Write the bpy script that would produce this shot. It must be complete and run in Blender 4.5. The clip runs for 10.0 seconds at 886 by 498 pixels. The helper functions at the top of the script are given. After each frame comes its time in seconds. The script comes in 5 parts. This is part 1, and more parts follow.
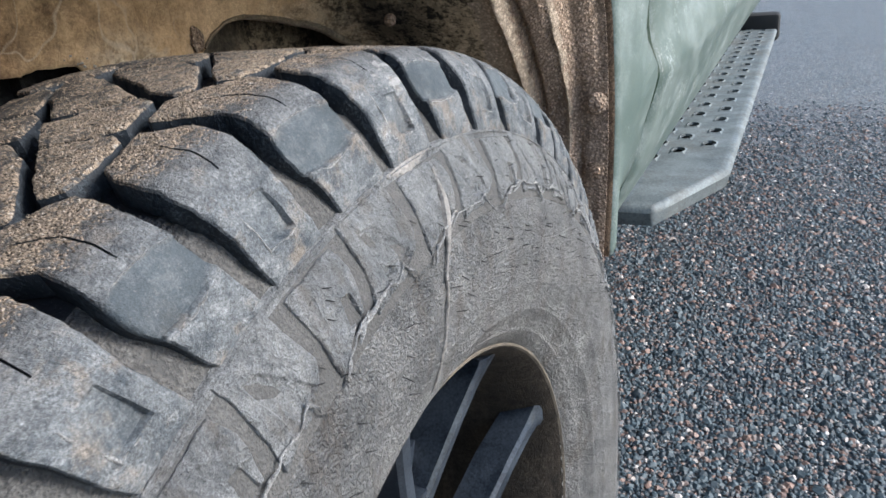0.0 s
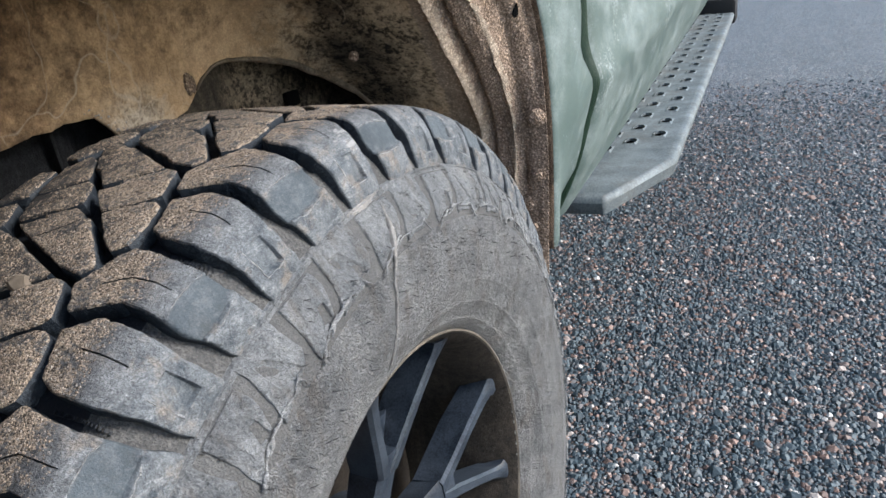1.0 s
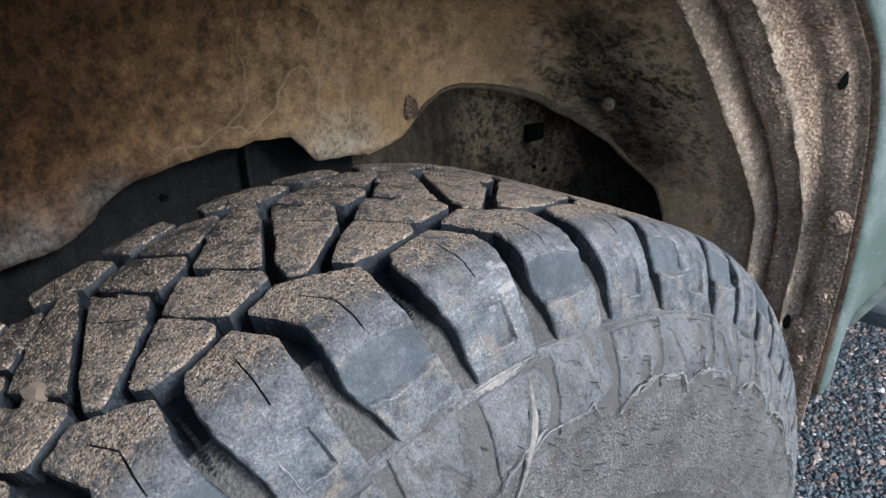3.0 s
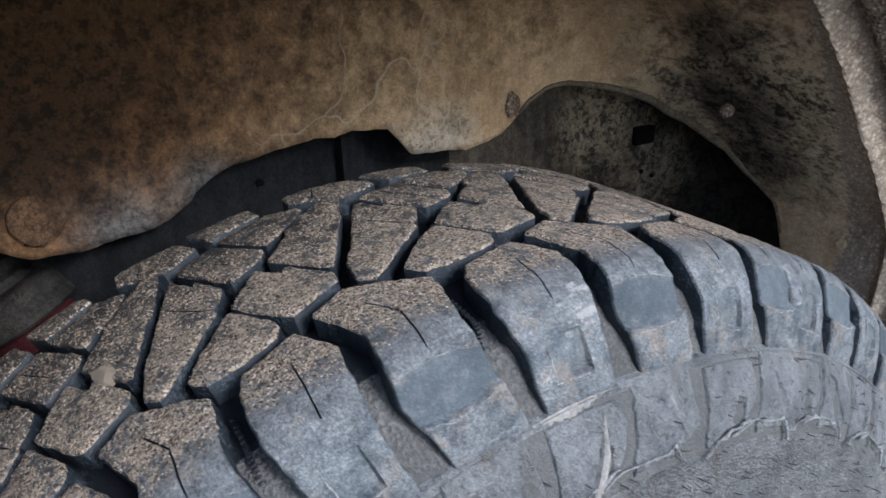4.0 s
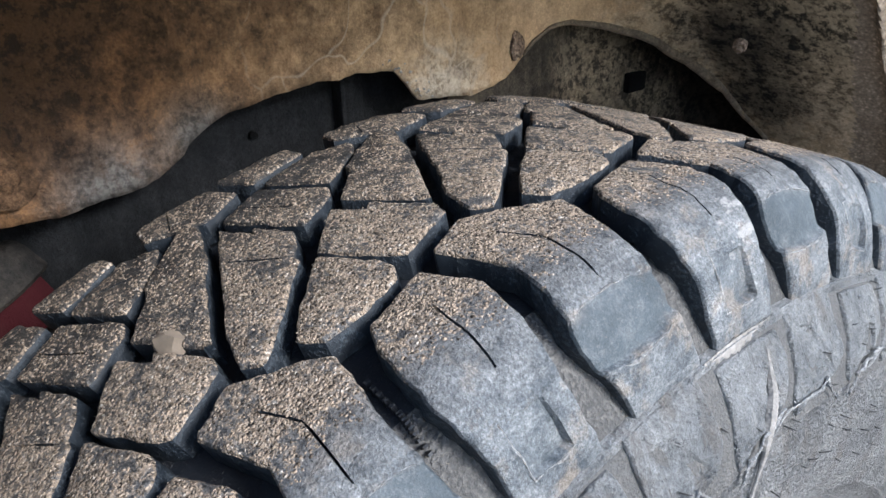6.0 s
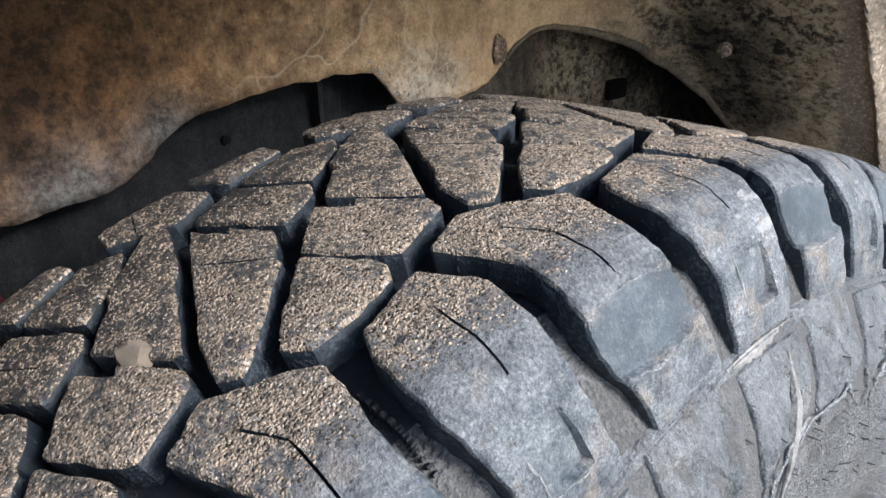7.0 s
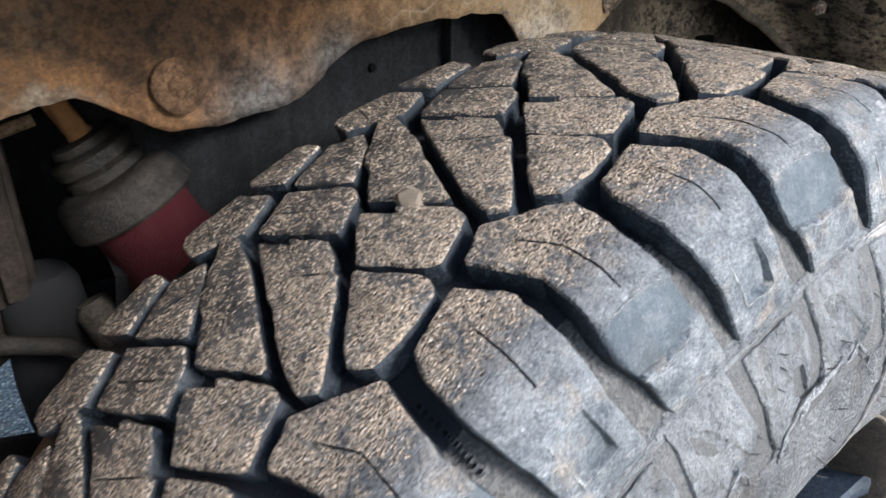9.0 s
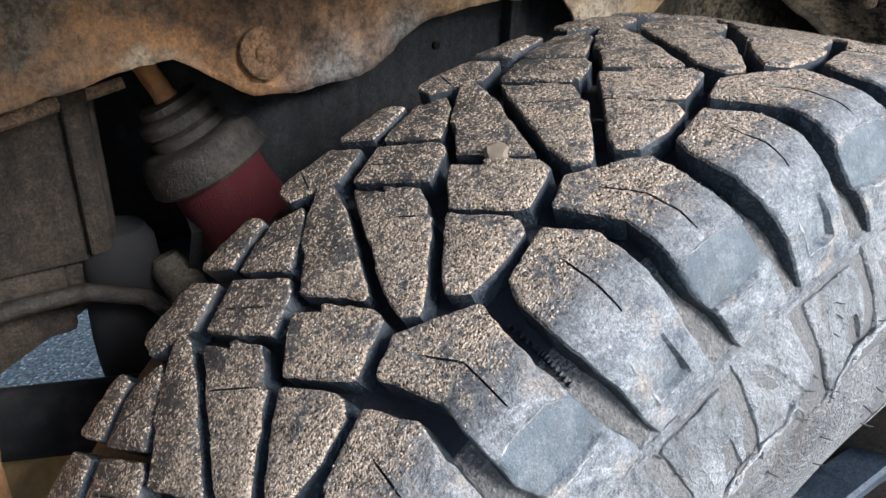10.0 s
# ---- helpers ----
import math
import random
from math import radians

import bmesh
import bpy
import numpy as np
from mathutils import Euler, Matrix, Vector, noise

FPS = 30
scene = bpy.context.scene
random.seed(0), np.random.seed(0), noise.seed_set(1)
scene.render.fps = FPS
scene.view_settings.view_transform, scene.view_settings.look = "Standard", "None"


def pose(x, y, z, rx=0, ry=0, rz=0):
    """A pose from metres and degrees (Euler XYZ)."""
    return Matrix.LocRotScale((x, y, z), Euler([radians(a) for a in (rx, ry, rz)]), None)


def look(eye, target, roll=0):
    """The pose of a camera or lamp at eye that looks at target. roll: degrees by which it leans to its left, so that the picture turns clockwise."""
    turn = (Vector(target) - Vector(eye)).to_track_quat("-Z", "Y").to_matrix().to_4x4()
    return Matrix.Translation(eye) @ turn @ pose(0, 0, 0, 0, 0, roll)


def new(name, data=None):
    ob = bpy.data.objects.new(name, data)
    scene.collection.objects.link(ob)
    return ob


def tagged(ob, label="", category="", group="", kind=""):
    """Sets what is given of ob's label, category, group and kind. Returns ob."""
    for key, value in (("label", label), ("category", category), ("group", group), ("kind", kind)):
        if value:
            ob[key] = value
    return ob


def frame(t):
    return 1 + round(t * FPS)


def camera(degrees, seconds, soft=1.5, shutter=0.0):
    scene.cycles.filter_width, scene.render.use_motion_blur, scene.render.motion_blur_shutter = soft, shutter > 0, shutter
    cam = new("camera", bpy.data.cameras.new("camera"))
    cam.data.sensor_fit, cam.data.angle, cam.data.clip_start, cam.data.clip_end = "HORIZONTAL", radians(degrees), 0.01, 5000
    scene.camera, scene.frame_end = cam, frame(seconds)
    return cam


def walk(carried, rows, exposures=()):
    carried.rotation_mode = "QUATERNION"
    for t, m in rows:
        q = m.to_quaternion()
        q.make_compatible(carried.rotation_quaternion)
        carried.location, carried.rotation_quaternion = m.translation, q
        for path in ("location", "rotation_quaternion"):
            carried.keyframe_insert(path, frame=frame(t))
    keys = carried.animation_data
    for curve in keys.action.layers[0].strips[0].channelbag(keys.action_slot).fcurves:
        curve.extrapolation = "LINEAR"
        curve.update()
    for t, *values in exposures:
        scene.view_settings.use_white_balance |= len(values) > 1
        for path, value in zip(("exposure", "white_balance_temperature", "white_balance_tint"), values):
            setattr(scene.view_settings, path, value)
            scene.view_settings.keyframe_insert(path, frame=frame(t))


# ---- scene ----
# The camera and its walk
cam = camera(63.9, 10.0, shutter=0.4)
ROWS = [
    (0.0, 0.2859, -0.2907, 0.8534, 67.97, 5.57, 25.45),
    (0.5, 0.3173, -0.3315, 0.8830, 66.77, 5.47, 24.98),
    (1.0, 0.3566, -0.3723, 0.9126, 66.46, 7.39, 23.33),
    (1.5, 0.4075, -0.3528, 0.9237, 66.95, 9.07, 34.67),
    (2.0, 0.4347, -0.2725, 0.9775, 69.31, 5.66, 47.71),
    (2.2, 0.4003, -0.2539, 0.9928, 70.13, 5.40, 49.22),
    (2.5, 0.3363, -0.2271, 0.9590, 68.08, 3.32, 46.81),
    (2.7, 0.3150, -0.2192, 0.9389, 68.00, 3.00, 46.63),
    (3.8, 0.3092, -0.1826, 0.9387, 66.08, 1.04, 56.73),
    (4.0, 0.3029, -0.1859, 0.9403, 66.84, 1.55, 57.53),
    (4.5, 0.2790, -0.2097, 0.9309, 66.57, 1.42, 56.49),
    (5.0, 0.2540, -0.2245, 0.9206, 64.91, 1.23, 53.46),
    (5.5, 0.2405, -0.2294, 0.9136, 64.79, 1.68, 51.43),
    (7.0, 0.2103, -0.2228, 0.8900, 66.58, 1.18, 47.90),
    (7.5, 0.2079, -0.2429, 0.8980, 67.17, 1.60, 47.06),
    (8.0, 0.2033, -0.2657, 0.8910, 65.81, 0.68, 47.40),
    (8.5, 0.2078, -0.2927, 0.8866, 64.13, 0.26, 49.75),
    (9.0, 0.2209, -0.3180, 0.8835, 64.06, -0.55, 51.10),
    (9.5, 0.2261, -0.3524, 0.8794, 63.57, -1.49, 52.85),
    (10.0, 0.2309, -0.3559, 0.8774, 63.60, -1.74, 53.70),
]
walk(cam, [(t, pose(x, y, z, rx, ry, rz)) for t, x, y, z, rx, ry, rz in ROWS],
     exposures=[(0.0, 1.00, 6500, 10), (1.2, 0.98, 6500, 10), (2.0, 0.85, 6400, 10), (2.5, 0.88, 6280, 10), (4.0, 0.76, 5880, 10), (4.5, 1.02, 5900, 10), (5.5, 1.26, 6040, 10), (8.0, 1.29, 6300, 10), (9.0, 1.53, 6290, 10), (10.0, 1.66, 6240, 10)])

# World and light: a bright overcast day
world = bpy.data.worlds.new("world")
scene.world = world
world.use_nodes = True
wn, wl = world.node_tree.nodes, world.node_tree.links
sky = wn.new("ShaderNodeTexSky")
sky.sky_type, sky.sun_disc = "NISHITA", False
sky.sun_elevation, sky.sun_rotation = radians(32.6), radians(75)
wn["Background"].inputs["Strength"].default_value = 0.15
wl.new(sky.outputs["Color"], wn["Background"].inputs["Color"])
sun = new("sun", bpy.data.lights.new("sun", "SUN"))
sun.data.energy, sun.data.angle, sun.data.color = 2.95, radians(20), (1.0, 0.995, 0.99)
sun.matrix_world = look((3.4, 0.9, 2.75), (0, 0, 0.5))


# Materials
def material(name, rough=0.8, metal=0.0, spec=0.5):
    m = bpy.data.materials.new(name)
    m.use_nodes = True
    b = m.node_tree.nodes["Principled BSDF"]
    b.inputs["Roughness"].default_value, b.inputs["Metallic"].default_value = rough, metal
    b.inputs["Specular IOR Level"].default_value = spec
    return m, m.node_tree.nodes, m.node_tree.links, b


def position(n):
    return n.new("ShaderNodeNewGeometry").outputs["Position"]


def noise_tex(n, l, vec, scale, detail=4.0, rough=0.6, stretch=None):
    t = n.new("ShaderNodeTexNoise")
    t.inputs["Scale"].default_value, t.inputs["Detail"].default_value, t.inputs["Roughness"].default_value = scale, detail, rough
    if stretch:
        mp = n.new("ShaderNodeMapping")
        mp.inputs["Scale"].default_value = stretch
        l.new(vec, mp.inputs["Vector"])
        vec = mp.outputs["Vector"]
    l.new(vec, t.inputs["Vector"])
    return t.outputs["Fac"]


def ramp(n, l, fac, stops):
    r = n.new("ShaderNodeValToRGB")
    most = max(1.0, max(p for p, _ in stops))
    if most > 1:
        fac, stops = math_node(n, l, "DIVIDE", fac, most), [(p / most, c) for p, c in stops]
    e = r.color_ramp.elements
    while len(e) < len(stops):
        e.new(0.5)
    for el, (p, c) in zip(e, stops):
        el.position = p
        el.color = (*c, 1) if isinstance(c, tuple) else (c, c, c, 1)
    l.new(fac, r.inputs["Fac"])
    return r.outputs["Color"]


def mix(n, l, fac, a, b, mode="MIX"):
    m = n.new("ShaderNodeMix")
    m.data_type, m.blend_type = "RGBA", mode
    for key, v in ((0, fac), (6, a), (7, b)):
        if isinstance(v, (int, float)):
            m.inputs[key].default_value = (v, v, v, 1) if key else v
        elif isinstance(v, tuple):
            m.inputs[key].default_value = (*v, 1)
        else:
            l.new(v, m.inputs[key])
    return m.outputs[2]


def bump(n, l, b, height, strength=0.4, distance=0.002, under=None):
    bp = n.new("ShaderNodeBump")
    bp.inputs["Strength"].default_value, bp.inputs["Distance"].default_value = strength, distance
    l.new(height, bp.inputs["Height"])
    if under is not None:
        l.new(under, bp.inputs["Normal"])
    l.new(bp.outputs["Normal"], b.inputs["Normal"])
    return bp.outputs["Normal"]


def math_node(n, l, op, a, b=0.0):
    m = n.new("ShaderNodeMath")
    m.operation = op
    for i, v in enumerate((a, b)):
        if isinstance(v, (int, float)):
            m.inputs[i].default_value = v
        else:
            l.new(v, m.inputs[i])
    return m.outputs[0]


def rubber(name, base, dust, low, high, grain=900, rough=0.75, relief=0.0012):
    """Worn rubber with pale road dust caught in its grain."""
    m, n, l, b = material(name, rough, spec=0.4)
    p = position(n)
    fine, mid, big = noise_tex(n, l, p, grain, 2), noise_tex(n, l, p, 150, 4), noise_tex(n, l, p, 24, 4)
    f = math_node(n, l, "ADD", math_node(n, l, "MULTIPLY", fine, 0.9), math_node(n, l, "MULTIPLY", mid, 0.45))
    f = math_node(n, l, "ADD", f, math_node(n, l, "MULTIPLY", big, 0.6))
    mask = ramp(n, l, f, [(low, 0.0), (high, 1.0)])
    tone = mix(n, l, big, tuple(0.7 * c for c in base), tuple(1.35 * c for c in base))
    dusts = mix(n, l, noise_tex(n, l, p, 520, 2), tuple(0.55 * c for c in dust), tuple(1.3 * c for c in dust))
    l.new(mix(n, l, mask, tone, dusts), b.inputs["Base Color"])
    l.new(mix(n, l, mask, ramp(n, l, mid, [(0.3, rough - 0.28), (0.7, rough - 0.05)]), 0.95), b.inputs["Roughness"])
    h = math_node(n, l, "ADD", math_node(n, l, "MULTIPLY", mask, 0.8), math_node(n, l, "MULTIPLY", mid, 1.0))
    bump(n, l, b, h, 0.7, relief)
    return m


def grains(n, l, p, scale, cover):
    """Loose grains: cells of the given density, each there or not by how well cover (0 to 1) fills the place; gives mask, random tone and height."""
    v = n.new("ShaderNodeTexVoronoi")
    v.inputs["Scale"].default_value = scale
    l.new(p, v.inputs["Vector"])
    sep = n.new("ShaderNodeSeparateColor")
    l.new(v.outputs["Color"], sep.inputs["Color"])
    dome = ramp(n, l, v.outputs["Distance"], [(0.15, 1.0), (0.62, 0.0)])
    there = math_node(n, l, "GREATER_THAN", cover, sep.outputs["Red"])
    return math_node(n, l, "MULTIPLY", there, ramp(n, l, v.outputs["Distance"], [(0.46, 1.0), (0.76, 0.25)])), sep.outputs["Green"], math_node(n, l, "MULTIPLY", there, dome)


def tread(name):
    """Worn tread: sand grains caught on the dark running face, a dust film tinted blue-grey for sky sheen over the
    shoulder, and smooth rubber where the lug is scooped.
    """
    m, n, l, b = material(name, 0.8, spec=0.28)
    p = position(n)
    fine, mid, big = noise_tex(n, l, p, 800, 3, 0.7), noise_tex(n, l, p, 130, 4), noise_tex(n, l, p, 26, 4)
    blot, clump = noise_tex(n, l, p, 60, 6, 0.7), noise_tex(n, l, p, 330, 4, 0.75)
    sep = n.new("ShaderNodeSeparateXYZ")
    l.new(p, sep.inputs[0])
    x = math_node(n, l, "ADD", sep.outputs["X"], math_node(n, l, "MULTIPLY", math_node(n, l, "SUBTRACT", blot, 0.5), 0.045))

    def across(lo, hi):
        r = n.new("ShaderNodeMapRange")
        r.inputs["From Min"].default_value, r.inputs["From Max"].default_value = lo, hi
        l.new(x, r.inputs["Value"])
        return r.outputs[0]

    # inner: darkens the inboard blocks, the arch's shade put into colour and sand
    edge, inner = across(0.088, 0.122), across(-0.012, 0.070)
    scoop = n.new("ShaderNodeAttribute")
    scoop.attribute_name = "scoop"
    scoop = scoop.outputs["Fac"]
    cover = ramp(n, l, math_node(n, l, "ADD", math_node(n, l, "MULTIPLY", clump, 0.55), math_node(n, l, "ADD", math_node(n, l, "MULTIPLY", blot, 0.95), math_node(n, l, "MULTIPLY", mid, 0.45))), [(0.850, 0.0), (0.925, 0.55), (1.02, 0.97)])
    cover = math_node(n, l, "MULTIPLY", cover, ramp(n, l, edge, [(0.05, 1.0), (0.50, 0.0)]))
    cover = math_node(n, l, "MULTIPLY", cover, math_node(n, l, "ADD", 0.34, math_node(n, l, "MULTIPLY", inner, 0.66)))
    cover = math_node(n, l, "MULTIPLY", cover, math_node(n, l, "SUBTRACT", 1.0, math_node(n, l, "MULTIPLY", scoop, 0.95)))
    m1, t1, h1 = grains(n, l, p, 900, cover)
    m2, t2, h2 = grains(n, l, p, 1350, cover)
    sand = [(0.0, (0.040, 0.034, 0.029)), (0.18, (0.115, 0.090, 0.068)), (0.34, (0.265, 0.204, 0.148)), (0.70, (0.41, 0.318, 0.235)), (0.92, (0.47, 0.360, 0.262)), (1.0, (0.56, 0.50, 0.43))]
    # rubber under the sand: dark, with dust rubbed into it, darker inboard as painted shade
    rubbed = math_node(n, l, "ADD", math_node(n, l, "MULTIPLY", blot, 0.8), math_node(n, l, "ADD", math_node(n, l, "MULTIPLY", mid, 0.35), math_node(n, l, "MULTIPLY", fine, 0.75)))
    bare_and_shade = mix(n, l, ramp(n, l, rubbed, [(0.70, 0.0), (1.12, 1.0)]), mix(n, l, inner, (0.020, 0.020, 0.021), (0.050, 0.051, 0.053)), mix(n, l, inner, (0.066, 0.060, 0.054), (0.205, 0.194, 0.182)))
    bare_and_shade = mix(n, l, math_node(n, l, "MULTIPLY", cover, 0.85), bare_and_shade, mix(n, l, inner, (0.075, 0.060, 0.046), (0.285, 0.226, 0.172)))
    bare_and_shade = mix(n, l, ramp(n, l, clump, [(0.34, 0.85), (0.46, 0.0)]), bare_and_shade, (0.014, 0.014, 0.015))
    cloud, wisp = noise_tex(n, l, p, 95, 7, 0.72), noise_tex(n, l, p, 210, 5, 0.7, (1.0, 0.35, 1.0))
    # the film's blue is painted in for the sky's sheen on dusty rubber
    film = mix(n, l, ramp(n, l, cloud, [(0.36, 0.0), (0.66, 1.0)]), (0.052, 0.061, 0.070), (0.186, 0.194, 0.200))
    film = mix(n, l, ramp(n, l, wisp, [(0.55, 0.0), (0.72, 0.7)]), film, (0.310, 0.316, 0.318))
    film = mix(n, l, ramp(n, l, blot, [(0.52, 0.0), (0.64, 0.62)]), film, (0.225, 0.186, 0.150))
    film = mix(n, l, 1.0, film, ramp(n, l, fine, [(0.3, 0.58), (0.7, 1.40)]), "MULTIPLY")
    pits = noise_tex(n, l, p, 1500, 3, 0.8)
    film = mix(n, l, 1.0, film, ramp(n, l, pits, [(0.32, 0.62), (0.5, 1.0), (0.68, 1.45)]), "MULTIPLY")
    # one pale scuff on the shoulder
    far = n.new("ShaderNodeVectorMath")
    far.operation, far.inputs[1].default_value = "DISTANCE", (0.119, -0.006, 0.803)
    l.new(p, far.inputs[0])
    scuff = ramp(n, l, math_node(n, l, "ADD", math_node(n, l, "MULTIPLY", far.outputs["Value"], 22.0), math_node(n, l, "ADD", math_node(n, l, "MULTIPLY", wisp, 1.7), math_node(n, l, "MULTIPLY", cloud, 1.2))), [(1.46, 0.9), (1.66, 0.0)])
    smooth = mix(n, l, ramp(n, l, big, [(0.35, 0.0), (0.7, 1.0)]), (0.032, 0.042, 0.050), (0.070, 0.086, 0.098))
    smooth = mix(n, l, ramp(n, l, fine, [(0.60, 0.0), (0.75, 0.4)]), smooth, (0.26, 0.25, 0.235))
    tone = mix(n, l, scuff, mix(n, l, edge, bare_and_shade, film), mix(n, l, fine, (0.20, 0.20, 0.20), (0.42, 0.405, 0.385)))
    tone = mix(n, l, m2, tone, ramp(n, l, t2, sand))
    tone = mix(n, l, m1, tone, ramp(n, l, t1, sand))
    speck = noise_tex(n, l, p, 640, 3, 0.8)
    tone = mix(n, l, math_node(n, l, "MULTIPLY", ramp(n, l, speck, [(0.36, 0.9), (0.45, 0.0)]), math_node(n, l, "SUBTRACT", 1.0, edge)), tone, (0.013, 0.013, 0.014))
    smooth = mix(n, l, ramp(n, l, cloud, [(0.50, 0.0), (0.68, 0.55)]), smooth, (0.130, 0.140, 0.148))
    smooth = mix(n, l, 1.0, smooth, ramp(n, l, pits, [(0.32, 0.75), (0.5, 1.0), (0.68, 1.3)]), "MULTIPLY")
    l.new(mix(n, l, math_node(n, l, "MULTIPLY", scoop, 0.88), tone, smooth), b.inputs["Base Color"])
    l.new(mix(n, l, m1, mix(n, l, scoop, ramp(n, l, mid, [(0.3, 0.55), (0.7, 0.80)]), 0.62), 0.9), b.inputs["Roughness"])
    rough = math_node(n, l, "SUBTRACT", 1.0, math_node(n, l, "MULTIPLY", scoop, 0.45))
    h = math_node(n, l, "ADD", math_node(n, l, "MULTIPLY", h1, 1.0), math_node(n, l, "MULTIPLY", h2, 0.6))
    h = math_node(n, l, "ADD", h, math_node(n, l, "MULTIPLY", math_node(n, l, "ADD", math_node(n, l, "MULTIPLY", mid, 1.1), math_node(n, l, "ADD", math_node(n, l, "MULTIPLY", speck, 1.2), math_node(n, l, "MULTIPLY", pits, 0.35))), rough))
    bump(n, l, b, h, 0.85, 0.0011)
    return m


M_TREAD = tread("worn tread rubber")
# Groove floors and block walls: shade between the blocks is painted near-black.
M_GROOVE = rubber("groove rubber with painted shade", (0.008, 0.010, 0.014), (0.035, 0.032, 0.030), 1.05, 1.35)
M_FLANK = rubber("dusty block flank with painted shade", (0.009, 0.013, 0.018), (0.082, 0.098, 0.112), 0.98, 1.45, 700, 0.75)
M_MUD = rubber("brown dried mud on rubber", (0.055, 0.054, 0.053), (0.150, 0.145, 0.138), 0.85, 1.25, 600, 0.95, relief=0.0018)
M_GAP = rubber("dusty hollow of the sidewall", (0.062, 0.061, 0.060), (0.142, 0.138, 0.133), 0.85, 1.25, 900, 0.85, relief=0.0014)


def sidewall(name, base, film, rough, wrinkles=1.0):
    """Smooth weathered rubber with a dull sheen, thin wisps of pale dust and fine wrinkles."""
    m, n, l, b = material(name, rough, spec=0.75)
    p = position(n)
    fine, mid, big = noise_tex(n, l, p, 420, 4, 0.7), noise_tex(n, l, p, 140, 6, 0.65), noise_tex(n, l, p, 28, 4)
    v = n.new("ShaderNodeTexVoronoi")
    v.feature = "DISTANCE_TO_EDGE"
    v.inputs["Scale"].default_value = 75
    l.new(mix(n, l, 0.030, p, n_color(n, l, p, 60)), v.inputs["Vector"])
    wrinkle = math_node(n, l, "MULTIPLY", ramp(n, l, v.outputs["Distance"], [(0.0, 1.0), (0.035, 0.0)]), ramp(n, l, big, [(0.48, 0.0), (0.60, 1.0)]))
    amount = math_node(n, l, "ADD", math_node(n, l, "MULTIPLY", big, 0.9), math_node(n, l, "MULTIPLY", mid, 0.6))
    col = mix(n, l, ramp(n, l, amount, [(0.50, 0.0), (1.0, 1.0)]), base, film)
    # wrinkle edges get a lighter colour, a painted glint
    col = mix(n, l, math_node(n, l, "MULTIPLY", wrinkle, 0.55 * wrinkles), col, tuple(1.35 * c for c in film))
    col = mix(n, l, 1.0, col, ramp(n, l, fine, [(0.3, 0.66), (0.7, 1.28)]), "MULTIPLY")
    pits = noise_tex(n, l, p, 1300, 3, 0.8)
    col = mix(n, l, 1.0, col, ramp(n, l, pits, [(0.32, 0.55), (0.5, 1.0), (0.68, 1.55)]), "MULTIPLY")
    stain = noise_tex(n, l, p, 34, 5, 0.7, (1.0, 1.9, 0.6))
    col = mix(n, l, ramp(n, l, stain, [(0.53, 0.0), (0.64, 0.6)]), col, mix(n, l, fine, (0.060, 0.050, 0.042), (0.150, 0.124, 0.102)))
    l.new(col, b.inputs["Base Color"])
    l.new(ramp(n, l, mid, [(0.3, rough - 0.12), (0.7, rough + 0.16)]), b.inputs["Roughness"])
    fold = noise_tex(n, l, p, 48, 3, 0.5)
    away = n.new("ShaderNodeVectorMath")
    away.operation, away.inputs[1].default_value, away.inputs[2].default_value = "MULTIPLY_ADD", (0, 1, 1), (0, 0.010, -0.41)
    l.new(p, away.inputs[0])
    radius = n.new("ShaderNodeVectorMath")
    radius.operation = "LENGTH"
    l.new(away.outputs[0], radius.inputs[0])
    leather = n.new("ShaderNodeTexVoronoi")
    leather.feature = "DISTANCE_TO_EDGE"
    leather.inputs["Scale"].default_value = 330
    l.new(mix(n, l, 0.006, p, n_color(n, l, p, 260)), leather.inputs["Vector"])
    crease = math_node(n, l, "MULTIPLY", ramp(n, l, leather.outputs["Distance"], [(0.0, 0.0), (0.22, 1.0)]), ramp(n, l, math_node(n, l, "ADD", radius.outputs["Value"], math_node(n, l, "MULTIPLY", big, 0.03)), [(0.338, 1.0), (0.352, 0.0)]))
    h = math_node(n, l, "ADD", math_node(n, l, "ADD", math_node(n, l, "MULTIPLY", mid, 0.8), math_node(n, l, "MULTIPLY", fine, 0.95)), math_node(n, l, "MULTIPLY", wrinkle, 0.5 * wrinkles))
    h = math_node(n, l, "ADD", h, math_node(n, l, "ADD", math_node(n, l, "MULTIPLY", fold, 2.2), math_node(n, l, "ADD", math_node(n, l, "MULTIPLY", pits, 0.30), math_node(n, l, "MULTIPLY", crease, 0.32))))
    bump(n, l, b, h, 1.0, 0.0034)
    return m


def n_color(n, l, p, scale):
    t = n.new("ShaderNodeTexNoise")
    t.inputs["Scale"].default_value = scale
    l.new(p, t.inputs["Vector"])
    return t.outputs["Color"]


M_SIDE = sidewall("dusty sidewall rubber", (0.074, 0.075, 0.076), (0.260, 0.255, 0.248), 0.36, 0.6)
M_SIDELUG = sidewall("raised sidewall rubber", (0.066, 0.070, 0.074), (0.265, 0.268, 0.268), 0.34, 0.3)
M_CURL = sidewall("pale curled rubber", (0.14, 0.143, 0.146), (0.42, 0.415, 0.405), 0.45, 0.3)
M_CHALK = rubber("chalky flakes", (0.22, 0.21, 0.195), (0.36, 0.34, 0.31), 0.9, 1.2, 500, 0.9)
M_FLAP = rubber("pale torn rubber", (0.13, 0.12, 0.11), (0.34, 0.32, 0.30), 0.8, 1.3, 320, 0.8)


